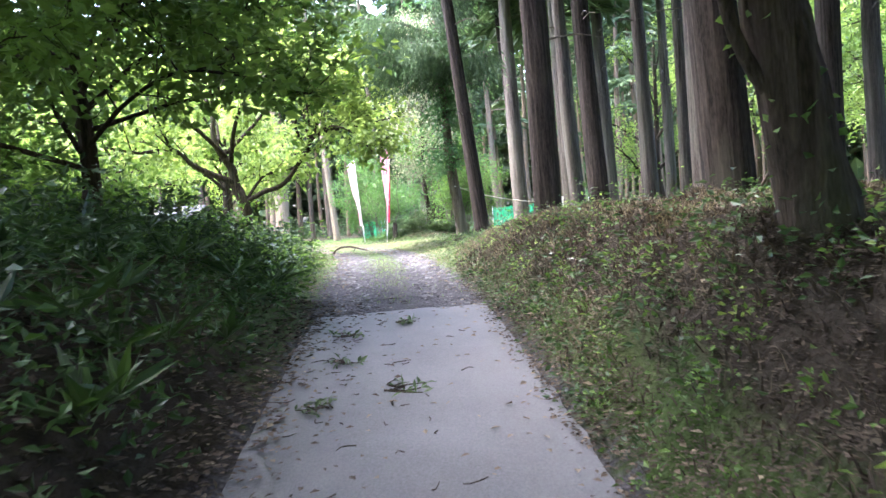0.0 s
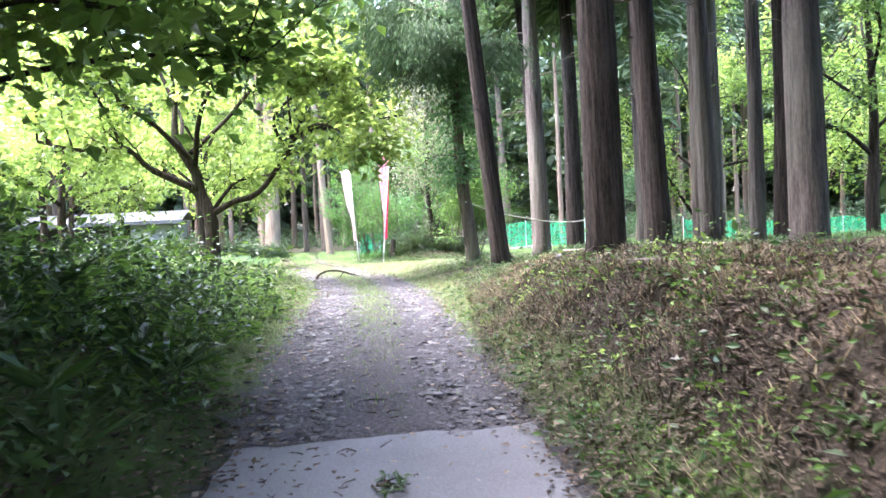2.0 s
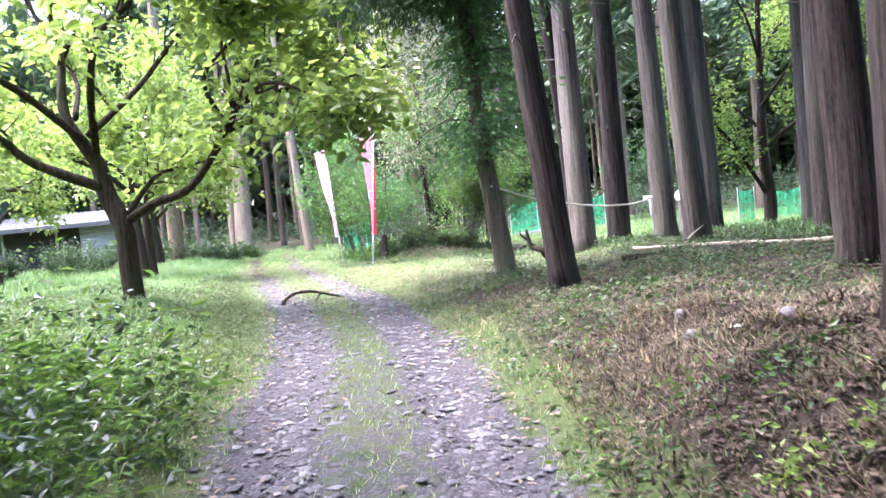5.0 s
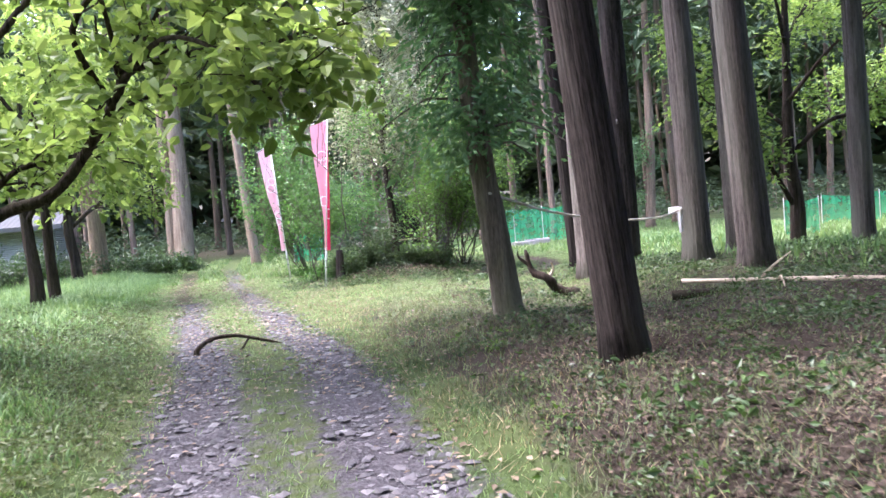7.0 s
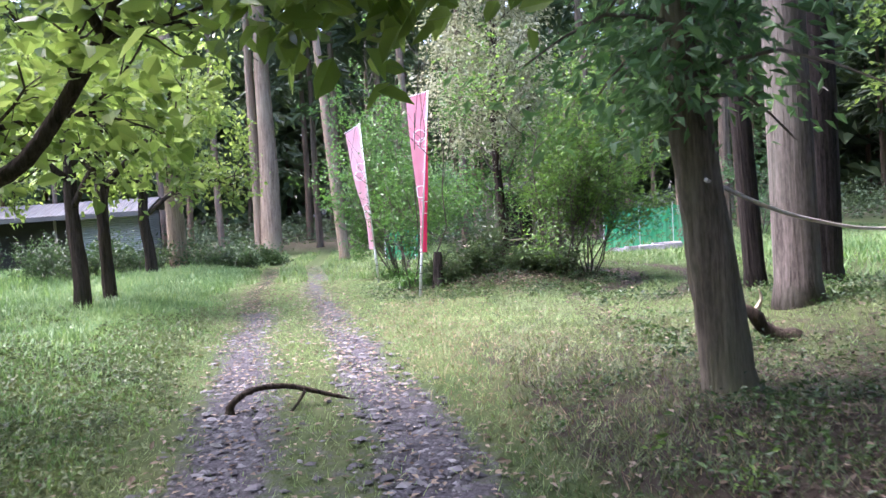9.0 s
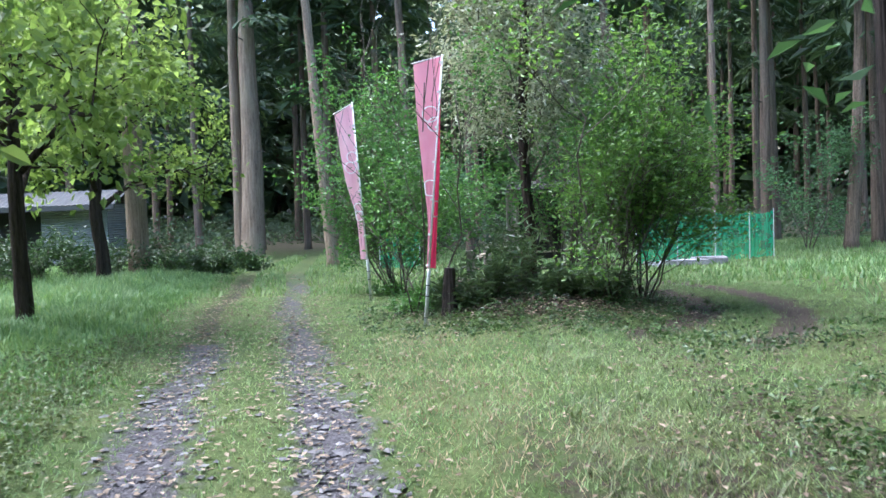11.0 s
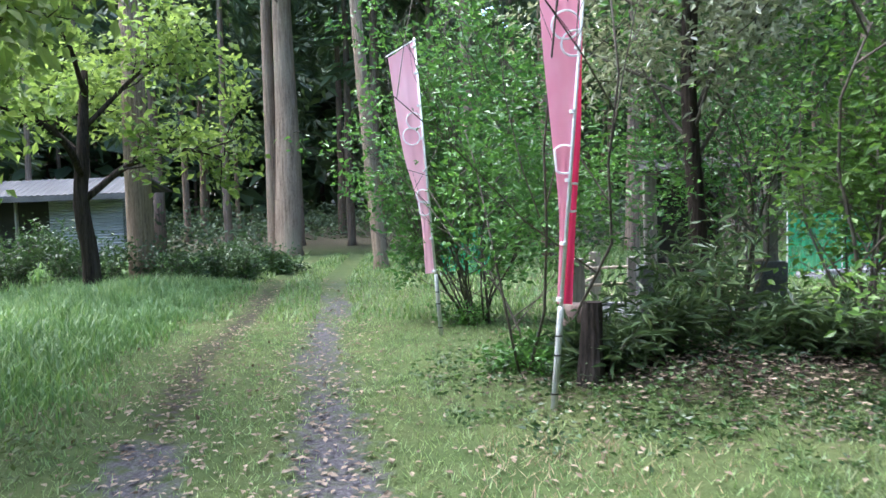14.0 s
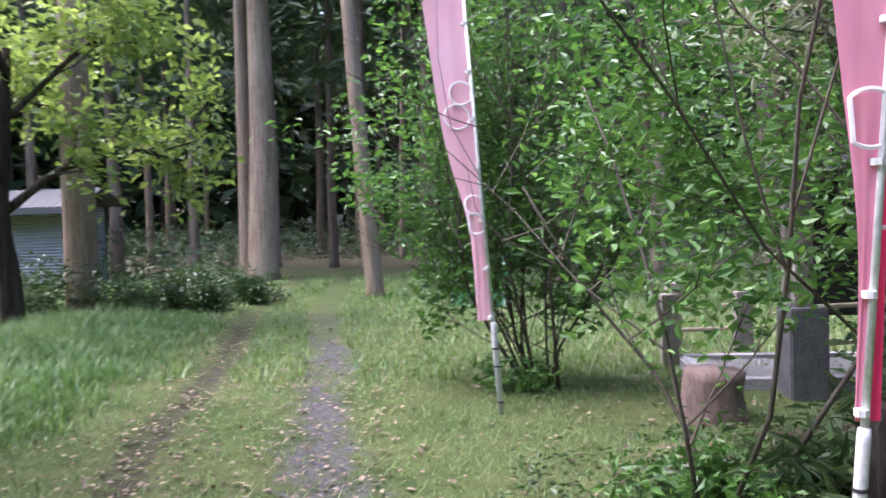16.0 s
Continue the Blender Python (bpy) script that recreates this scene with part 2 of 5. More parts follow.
def bent(points, per=5):
    """A smooth line through a few points."""
    p = np.asarray(points, float)
    q = np.vstack([2 * p[0] - p[1], p, 2 * p[-1] - p[-2]])
    out = []
    for i in range(1, len(q) - 2):
        for s in np.linspace(0, 1, per, endpoint=False):
            a, b, c, d = q[i - 1], q[i], q[i + 1], q[i + 2]
            out.append(0.5 * (2 * b + (c - a) * s + (2 * a - 5 * b + 4 * c - d) * s * s + (3 * b - a - 3 * c + d) * s ** 3))
    out.append(p[-1])
    return np.array(out)


def tube(points, radii, sides=8, rough=0.0, lobes=0.0):
    p = np.asarray(points, float)
    r = np.interp(np.linspace(0, 1, len(p)), np.linspace(0, 1, len(radii)), radii)
    d = np.gradient(p, axis=0)
    d /= np.linalg.norm(d, axis=1)[:, None] + 1e-9
    up = np.array([0.0, 1.0, 0.0]) if abs(d[:, 1]).max() < 0.9 else np.array([1.0, 0.0, 0.0])
    a = np.cross(d, up)
    a /= np.linalg.norm(a, axis=1)[:, None] + 1e-9
    b = np.cross(d, a)
    ang = np.linspace(0, 2 * np.pi, sides, endpoint=False)
    k = 1 + rough * rng.standard_normal((len(p), sides)) + lobes * np.sin(ang * 3 + 1.0)[None] * np.linspace(1, 0.2, len(p))[:, None]
    v = p[:, None] + r[:, None, None] * k[:, :, None] * (np.cos(ang)[None, :, None] * a[:, None] + np.sin(ang)[None, :, None] * b[:, None])
    v = v.reshape(-1, 3)
    f = []
    for i in range(len(p) - 1):
        for j in range(sides):
            f.append([i * sides + j, i * sides + (j + 1) % sides, (i + 1) * sides + (j + 1) % sides, (i + 1) * sides + j])
    f.append(list(range(sides))[::-1])
    f.append([(len(p) - 1) * sides + j for j in range(sides)])
    return v, f


def box(x0, x1, y0, y1, z0, z1):
    v = [(x, y, z) for z in (z0, z1) for y in (y0, y1) for x in (x0, x1)]
    return v, [[0, 2, 3, 1], [4, 5, 7, 6], [0, 1, 5, 4], [2, 6, 7, 3], [0, 4, 6, 2], [1, 3, 7, 5]]


def bevelled_box(sx, sy, z0, z1, bevel=0.01, jitter=0.0):
    bm = bmesh.new()
    bmesh.ops.create_cube(bm, size=1)
    for v in bm.verts:
        v.co = Vector((v.co.x * sx, v.co.y * sy, z0 + (v.co.z + 0.5) * (z1 - z0)))
    bmesh.ops.bevel(bm, geom=bm.edges[:], offset=bevel, segments=2, affect="EDGES")
    out = [tuple(v.co + Vector(rng.normal(0, jitter, 3))) for v in bm.verts], [[v.index for v in f.verts] for f in bm.faces]
    bm.free()
    return out


def unit(v):
    return v / (np.linalg.norm(v, axis=-1, keepdims=True) + 1e-9)


def leaves(at, size, width=0.5, droop=0.3, heading=None, spread=0.6, fold=0.12, flat=0.0, fine=False):
    """Folded leaf blades at many points; heading leads them outward."""
    n = len(at)
    size = np.broadcast_to(np.asarray(size, float), (n,)) * rng.uniform(0.65, 1.25, n)
    h = rng.normal(0, 1, (n, 3))
    h[:, 2] *= 0.5
    if heading is not None:
        h = h * spread + heading
    h[:, 2] -= droop
    h = unit(h)
    side = unit(np.cross(h, rng.normal(0, 1 - flat, (n, 3)) + np.array([0, 0, 1.2])))
    nrm = np.cross(side, h)
    s = size[:, None]
    if fine:
        a, b, w = at + h * s * 0.28, at + h * s * 0.68 - nrm * s * 0.05, side * s * width
        v = np.stack([at, a + w * 0.46 + nrm * s * fold, b + w * 0.4 + nrm * s * fold * 0.6, at + h * s - nrm * s * 0.14, b - w * 0.4 + nrm * s * fold * 0.6, a - w * 0.46 + nrm * s * fold], 1).reshape(-1, 3)
        i = np.arange(n)[:, None] * 6
        return v, np.concatenate([i + [0, 1, 2, 3], i + [0, 3, 4, 5]])
    mid = at + h * s * 0.45
    v = np.stack([at, mid + side * s * width * 0.5 + nrm * s * fold, at + h * s, mid - side * s * width * 0.5 + nrm * s * fold], 1).reshape(-1, 3)
    i = np.arange(n)[:, None] * 4
    f = np.concatenate([i + [0, 1, 2], i + [0, 2, 3]])
    return v, f


def blades(at, height, width=0.012, lean=0.35, simple=False):
    """Grass: bent tapering blades."""
    n = len(at)
    hgt = np.broadcast_to(np.asarray(height, float), (n,)) * rng.uniform(0.5, 1.3, n)
    a = rng.uniform(0, 2 * np.pi, n)
    d = np.stack([np.cos(a), np.sin(a), np.zeros(n)], 1)
    s = np.stack([-d[:, 1], d[:, 0], np.zeros(n)], 1) * width * rng.uniform(0.7, 1.4, n)[:, None]
    k = rng.uniform(0.2, 1.8, n)[:, None] * lean * hgt[:, None]
    up = np.array([0, 0, 1.0]) * hgt[:, None]
    if simple:
        v = np.stack([at - s, at + s, at + up * 0.95 + d * k], 1).reshape(-1, 3)
        return v, np.arange(3 * n).reshape(-1, 3)
    v = np.stack([at - s, at + s, at + up * 0.6 + d * k * 0.4 + s * 0.7, at + up * 0.6 + d * k * 0.4 - s * 0.7, at + up * 0.95 + d * k * 1.1], 1).reshape(-1, 3)
    i = np.arange(n)[:, None] * 5
    return v, np.concatenate([i + [0, 1, 2], i + [0, 2, 3], i + [3, 2, 4]])


def thing(name, label, category, at=(0, 0, 0), group="", kind=""):
    e = new(name)
    e.location = at
    e.empty_display_size = 0.2
    return tagged(e, label, category, group, kind)


# ---- the lie of the land ----
LANE_X = [(-40, 4.0), (-10, 0.5), (0, 0.0), (4, -0.23), (8, -0.47), (11.2, -0.83), (16, -1.3), (20, -2.1), (24.5, -3.4), (27, -4.1), (30, -5.0), (33, -5.55), (37.3, -6.65), (46, -8.0), (70, -9.0)]
LANE_Z = [(-60, -4.0), (-20, -1.6), (0, 0.0), (4.4, 0.36), (6, 0.5), (8, 0.6), (11, 0.75), (13.4, 0.81), (16, 0.86), (19, 0.89), (25, 0.92), (45, 0.95), (70, 1.3), (160, 8.0), (400, 30.0)]
BANK_R = [(-20, 1.1), (4, 1.05), (8, 0.88), (11.5, 0.72), (14, 0.52), (17, 0.33), (20, 0.2), (24, 0.08), (30, 0.0)]
BANK_L = [(-20, 1.0), (4, 0.95), (8, 0.75), (12, 0.52), (16, 0.4), (20, 0.36), (24, 0.22), (28, 0.06), (32, 0.0)]


def along(table, y):
    t = np.array(table, float)
    return np.interp(y, t[:, 0], t[:, 1])


def smooth(u):
    u = np.clip(u, 0, 1)
    return u * u * (3 - 2 * u)


def lane_off(x, y):
    return x - along(LANE_X, y)


def wavy(x, y):
    return (np.sin(x * 1.7 + np.sin(y * 1.1)) * np.cos(y * 1.3 + x * 0.6) + 0.6 * np.sin(x * 4.1 + y * 2.3) * np.sin(y * 3.7 - x)) / 1.6


def ring_off(x, y):
    """Distance from the wheel tracks that turn round the island."""
    rx, ry = x + 0.6, y - 29.6
    q = np.hypot(rx, ry / 1.35)
    a = np.where((rx > 0.9) & (ry < 4.5), np.abs(q - 2.5), 9.0)
    b = np.where((rx > 1.9) & (ry < 4.5), np.abs(q - 3.6), 9.0)
    return np.minimum(a, b)


def height(x, y):
    x, y = np.asarray(x, float), np.asarray(y, float)
    d = lane_off(x, y)
    z = along(LANE_Z, y)
    wide_r = np.interp(y, [10, 17], [1.15, 1.9])
    wide_l = np.interp(y, [8, 16], [1.4, 3.0])
    bank = along(BANK_R, y) * smooth((d - 0.88) / wide_r) + along(BANK_L, y) * smooth((-d - 0.88) / wide_l)
    verge = smooth((np.abs(d) - 0.9) / 0.7)
    z = z + bank + verge * wavy(x, y) * np.interp(y, [12, 26], [0.07, 0.03])
    lumps = wavy(x * 2.3 + 1, y * 2.1) * 0.11 + wavy(x * 5.3, y * 4.9 + 2) * 0.06
    z = z + lumps * smooth((d - 1.0) / 0.5) * np.interp(d, [3, 4.5], [1, 0.4]) * np.interp(y, [10, 14, 18, 22], [1, 0.45, 0.3, 0])
    rut = np.exp(-((np.abs(d) - 0.62) / 0.2) ** 2) * np.interp(y, [7, 10, 40, 45], [0, 0.04, 0.03, 0])
    ring = np.exp(-(ring_off(x, y) / 0.2) ** 2) * 0.05
    island = 0.28 * smooth(1.25 - np.hypot((x + 0.55) / 1.9, (y - 28.7) / 1.6))
    slope = -0.045 * d * np.exp(-(d / 1.2) ** 2) * np.interp(y, [0, 12], [1, 0])
    hill = 9 * smooth((x - 30) / 60) + 7 * smooth((-x - 40) / 60)
    floor = 0.2 * smooth((x - 1.6) / 1.6) * smooth((y - 15) / 4) * smooth((27 - y) / 4)
    return z - rut - ring + island + slope + hill + floor


def spread_lines(lo, hi, step, far):
    a = list(np.arange(lo, hi, step))
    s, v = step, a[-1]
    while v < far:
        s *= 1.22
        v += s
        a.append(v)
    s, v = step, a[0]
    while v > -far:
        s *= 1.22
        v -= s
        a.insert(0, v)
    return np.array(a)


def worn(x, y):
    """How far the wheel ruts are worn through the turf, patch by patch."""
    n = 0.5 + 0.5 * np.sin(y * 1.9 + 1.3 * np.sin(x * 2.7 + y * 0.6)) * np.cos(y * 0.83 + x * 3.1) + 0.25 * wavy(x * 2.2, y * 2.0)
    return np.interp(y, [17, 24], [1, 0]) + np.interp(y, [17, 24], [0, 1]) * smooth((n - 0.12) / 0.5)


def make_ground():
    xs, ys = spread_lines(-9, 6, 0.13, 420), spread_lines(-2, 37, 0.15, 420)
    gx, gy = np.meshgrid(xs, ys)
    x, y = gx.ravel(), gy.ravel()
    z = height(x, y) + 0.012 * rng.standard_normal(len(x)) * (np.abs(x) < 12)
    on_slab = (np.abs(lane_off(x, y)) < 1.2) & (y < 8.15)
    z = np.where(on_slab, z - 0.03, z)
    n = len(xs)
    i = (np.arange(len(ys) - 1)[:, None] * n + np.arange(n - 1)[None]).ravel()
    f = np.stack([i, i + 1, i + n + 1, i + n], 1)
    ob = mesh_object("ground", np.stack([x, y, z], 1), f, M_GROUND, smooth=True)
    d = lane_off(x, y)
    gravel = np.exp(-((np.abs(d) - 0.6 - 0.1 * wavy(x * 0.7, y * 0.9)) / np.interp(y, [18, 24, 29], [0.46, 0.36, 0.42])) ** 2) * np.interp(y, [7, 9, 22, 26, 33, 40], [1, 1.0, 0.85, 0.68, 0.62, 0.3]) * (0.72 + 0.28 * worn(x, y))
    gravel = np.maximum(gravel, (np.abs(d) < 0.95) * np.interp(y, [7, 8.5, 14, 19, 24], [0.8, 0.75, 0.5, 0.4, 0.0]))
    gravel = np.maximum(gravel, 0.3 * np.exp(-(ring_off(x, y) / 0.25) ** 2))
    right = smooth((d - 1.05) / 0.6)
    litter = right * np.interp(y, [10, 18, 23, 26], [0.85, 0.7, 0.4, 0.0])
    litter = np.maximum(litter, 0.7 * smooth(1.3 - np.hypot((x + 0.55) / 2.0, (y - 28.6) / 1.7)))
    litter = np.maximum(litter, smooth((-d - 0.6) / 0.4) * np.interp(y, [4, 9], [0.8, 0.0]))
    litter = np.maximum(litter, smooth((y - 42) / 8) * 0.5)
    litter = np.maximum(litter, 0.25 * np.exp(-(ring_off(x, y) / 0.3) ** 2))
    litter = np.maximum(litter, 0.6 * np.exp(-((d + 0.62) / 0.28) ** 2) * np.interp(y, [25, 28, 36, 42], [0, 1, 1, 0]))
    gravel = np.where((d < 0) & (y > 27), gravel * 0.5, gravel)
    grass = np.clip(1.0 - 0.6 * right * np.interp(y, [12, 24], [1, 0]), 0, 1) * np.interp(y, [44, 52], [1, 0.5])
    grass *= 1 - np.exp(-(ring_off(x, y) / 0.28) ** 2)
    for name, values in (("gravel", gravel), ("litter", litter), ("grass", grass)):
        a = ob.data.attributes.new(name, "FLOAT", "POINT")
        a.data.foreach_set("value", values.astype(np.float32))
    return tagged(ob, "uneven woodland ground with grass, wheel ruts and leaf litter", "ground", kind="structure")


def make_slab():
    """The end of the concrete lane: a thin worn slab with ragged edges."""
    ys = np.arange(-14, 8.25, 0.25)
    offs = np.linspace(-0.92, 0.9, 15)
    v, f = [], []
    for j, y in enumerate(ys):
        rag = rng.normal(0, 0.012, 2)
        for k, o in enumerate(offs):
            yy = y + (0.18 * (o + 0.9) - 0.12 + rng.normal(0, 0.015) if j == len(ys) - 1 else 0)
            x = along(LANE_X, yy) + o + (rag[0] if k == 0 else rag[1] if k == 14 else 0)
            v.append((x, yy, float(height(x, yy)) + 0.012))
    n = len(offs)
    for j in range(len(ys) - 1):
        for k in range(n - 1):
            f.append([j * n + k, j * n + k + 1, (j + 1) * n + k + 1, (j + 1) * n + k])
    m = len(v)
    v += [(a, b, c - 0.12) for a, b, c in v]
    rim = [k for k in range(n)] + [j * n + n - 1 for j in range(1, len(ys))] + [(len(ys) - 1) * n + k for k in range(n - 2, -1, -1)] + [j * n for j in range(len(ys) - 2, 0, -1)]
    for a, b in zip(rim, rim[1:] + rim[:1]):
        f.append([a, a + m, b + m, b])
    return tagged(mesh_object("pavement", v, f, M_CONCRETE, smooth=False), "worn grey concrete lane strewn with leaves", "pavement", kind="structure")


make_ground()
make_slab()


# ---- trees ----
def crown_points(n_branches, z0, z1, reach, per, droop=0.5, bare=0.15):
    """Where a conifer's sprays hang: branches round the stem, drooping at their ends."""
    at, head = [], []
    for _ in range(n_branches):
        u = rng.uniform(0, 1) ** 0.8
        z, a = z0 + u * (z1 - z0), rng.uniform(0, 2 * np.pi)
        r = reach * (1 - 0.85 * u) * rng.uniform(0.7, 1.15) * min(1, 0.55 + 3 * u)
        s = rng.uniform(bare, 1, per)
        d = np.array([math.cos(a), math.sin(a), 0])
        off = rng.normal(0, 0.16 * r / reach + 0.06, (per, 3))
        at.append(np.array([0, 0, z]) + d * (s * r)[:, None] + np.array([0, 0, 1.0]) * (0.15 * s - droop * s * s)[:, None] * r * 0.6 + off * [1, 1, 0.6])
        head.append(np.tile(d, (per, 1)))
    return np.concatenate(at), np.concatenate(head)


def conifer(name, label, radius, tall, crown_low, reach, material, needles, branches=60, per=36, leaf=0.34, sides=9, stubs=10, group="", at=(0, 0, 0)):
    t = thing(name, label, "tree", at, group)
    z = np.linspace(0, tall, 14)
    z[1] = 0.25
    sway = np.cumsum(rng.normal(0, 0.02, (14, 2)), 0)
    sway[:2] = 0
    pts = np.column_stack([sway, z])
    pts[0, 2] = -0.25
    taper = np.concatenate([[1.5, 1.12], np.linspace(1.0, 0.12, 12)]) * radius
    trunk = mesh_object("trunk", *tube(pts, taper, sides, 0.035, 0.05), material, t, smooth=True)
    for _ in range(stubs):
        zz, a = rng.uniform(2.2, crown_low + 1), rng.uniform(0, 6.28)
        ln = rng.uniform(0.15, 0.9)
        x0, y0 = np.interp(zz, z, sway[:, 0]), np.interp(zz, z, sway[:, 1])
        r0 = np.interp(zz, z, taper)
        dx, dy = math.cos(a), math.sin(a)
        mesh_object("dead_branch", *tube(bent([(x0 + dx * r0 * 0.8, y0 + dy * r0 * 0.8, zz), (x0 + dx * (r0 + ln * 0.5), y0 + dy * (r0 + ln * 0.5), zz + 0.03), (x0 + dx * (r0 + ln), y0 + dy * (r0 + ln), zz - 0.1 * ln)], 2), [0.018, 0.006], 5), M_TWIG, trunk)
    p, h = crown_points(branches, crown_low, tall + 0.4, reach, per)
    mesh_object("crown", *leaves(p, leaf, 0.32, 0.7, h, 0.7), needles, t)
    return t


def grow(b, start, way, length, radius, level, tips, kinks=4, wander=0.35, fork=3, lift=0.15, sides=6, low=0.35, fine=None):
    """A limb with side limbs; leaf places are gathered on the last twigs."""
    p, d, pts = np.array(start, float), unit(np.array(way, float)), []
    for k in range(kinks + 1):
        pts.append(p.copy())
        d = unit(d + rng.normal(0, wander, 3) * [1, 1, 0.6] + [0, 0, lift * 0.3])
        p = p + d * length / kinks
    pts = np.array(pts)
    b.put(*tube(pts, [radius, radius * 0.45], max(3, sides) if level else 3))
    if level == 0:
        for s in np.linspace(0.15, 1, 7):
            i = min(int(s * kinks), kinks - 1)
            tips.append((pts[i] + (pts[i + 1] - pts[i]) * (s * kinks - i), d))
        return
    for _ in range(fork):
        s = rng.uniform(low, 1.0) * kinks
        i = min(int(s), kinks - 1)
        q = pts[i] + (pts[i + 1] - pts[i]) * (s - i)
        side = unit(d + rng.normal(0, 0.75, 3) * [1, 1, 0.6])
        grow(fine or b, q, side, length * rng.uniform(0.5, 0.75), radius * 0.5, level - 1, tips, 3, wander, fork, lift, sides - 1)


def leaf_cloud(tips, per, size, scatter, width, material, parent, name="crown", droop=0.35, fine=False):
    at = np.repeat(np.array([a for a, _ in tips]), per, 0)
    head = np.repeat(np.array([h for _, h in tips]), per, 0)
    at = at + rng.normal(0, scatter, at.shape)
    return mesh_object(name, *leaves(at, size, width, droop, head * 0.6, 0.8, fine=fine), material, parent)


def spreading_tree(name, label, at, trunk_points, trunk_radii, limbs, material, leaf_material, per, size, scatter=0.1, level=2, fork=3, width=0.55, group="", wander=0.3, fine=False, bare=0.25, keep=None):
    """A broad tree: bent trunk, main limbs along given lines, twigs and leaves on them."""
    t = thing(name, label, "tree", at, group)
    mesh_object("trunk", *tube(bent(trunk_points), trunk_radii, 10, 0.05, 0.06), material, t, smooth=True)
    tips, twigs = [], Build()
    for line, r in limbs:
        c = bent(line)
        mesh_object("limb", *tube(c, [r, r * 0.7, r * 0.35], 8, 0.05), material, t, smooth=True)
        n = len(c)
        for i in range(int(n * bare), n):
            if rng.uniform() < 0.8:
                d = unit(c[min(i + 1, n - 1)] - c[i - 1] + rng.normal(0, 0.35, 3) * np.linalg.norm(c[i] - c[i - 1]) * 3 + [0, 0, 0.12])
                grow(twigs, c[i], d, rng.uniform(0.5, 1.0), r * 0.3, level - 1, tips, 3, wander, fork)
    tagged(twigs.object("twig_spray", material, t), kind="stuff")
    tips = [q for q in tips if keep is None or keep(q[0])]
    leaf_cloud(tips, per, size, scatter, width, leaf_material, t, fine=fine)
    return t


def shrub(name, label, at, stems, tall, reach, leaf_material, per, size, scatter=0.08, level=1, fork=4, radius=0.014, group="", width=0.5, front=-9.0, left=-9.0):
    t = thing(name, label, "shrub", at, group)
    tips, twigs = [], Build()
    for k in range(stems):
        b = Build()
        a = rng.uniform(0, 6.28)
        foot = np.array([math.cos(a), math.sin(a), 0]) * rng.uniform(0.03, 0.15) + [0, 0, -0.05]
        way = np.array([math.cos(a) * reach, math.sin(a) * reach, tall]) * rng.uniform(0.8, 1.1)
        grow(b, foot, way, tall * rng.uniform(0.6, 1.15), radius * rng.uniform(0.7, 1.4), level, tips, 5, 0.18, fork + 1, 0.5, low=0.16, fine=twigs)
        b.object("stem", M_TWIG, t, smooth=True)
    tagged(twigs.object("twig_spray", M_TWIG, t), kind="stuff")
    tips = [q for q in tips if q[0][1] > front and q[0][0] > left]
    leaf_cloud(tips, per, size, scatter, width, leaf_material, t, "foliage", fine=front > -5)
    return t


def ground_at(x, y, dz=0.0):
    return (x, y, float(height(x, y)) + dz)


# cedars of the wood on the bank and beyond: x, y, radius, lean across, lean along
# The last five are added at the view's edge to shade the floor.
CEDARS = [(0.93, 16.95, 0.15, -5.5, 0), (1.68, 11.75, 0.2, -1.5, 0), (2.5, 23.3, 0.225, -1.0, 0), (2.78, 25.4, 0.13, -3.5, 0), (3.8, 25.7, 0.24, -1, 0), (3.95, 22.75, 0.19, -1.5, 0),
          (3.8, 20.65, 0.19, -2, 0), (5.75, 25.1, 0.22, -1, 0), (3.18, 14.95, 0.185, -1, 0), (5.5, 19.9, 0.14, 0, 0), (5.2, 18.4, 0.165, -1, 0), (5.75, 17.5, 0.135, 0, 0), (7.2, 19.6, 0.2, 0, 0),
          (3.1, 8.0, 0.25, -1, 0), (4.94, 13.85, 0.24, -0.5, 0), (7.4, 24.0, 0.16, 0, 0), (7.9, 13.5, 0.16, 0, 0), (4.9, 5.5, 0.22, 0, 0), (7.2, 10.4, 0.2, 0, 0), (5.9, 11.3, 0.17, 0, 0), (8.8, 8.4, 0.2, 0, 0), (9.8, 11.6, 0.2, 0, 0), (6.8, 7.4, 0.2, 0, 0)]
SHADED_STEMS = (0, 1, 3, 4, 8, 12, 13, 17, 18, 19, 21)
cedar = conifer("cedar_tree", "tall straight cedar with bare trunk, shade blackened into its bark", 0.2, 19, 7.2, 3.6, M_CEDAR, M_NEEDLE, 230, 40, 0.6, 12, 9, "cedars of the wood")
grey_cedar = conifer("cedar_tree", "tall straight cedar with bare greyish-brown trunk", 0.2, 19, 7.6, 3.4, M_GREYCEDAR, M_NEEDLE, 130, 40, 0.6, 12, 9, "cedars of the wood")
for i, (x, y, r, across, ahead) in enumerate(CEDARS):
    m = pose(*ground_at(x, y), ahead, across, 0) @ pose(0, 0, 0, 0, 0, rng.uniform(0, 360))
    m = m @ Matrix.Diagonal((r / 0.2, r / 0.2, rng.uniform(0.92, 1.12), 1))
    copy_thing(cedar if i in SHADED_STEMS else grey_cedar, m)
cedar.matrix_basis = pose(*ground_at(5.2, 1.4))
grey_cedar.matrix_basis = pose(*ground_at(7.2, 5.0))

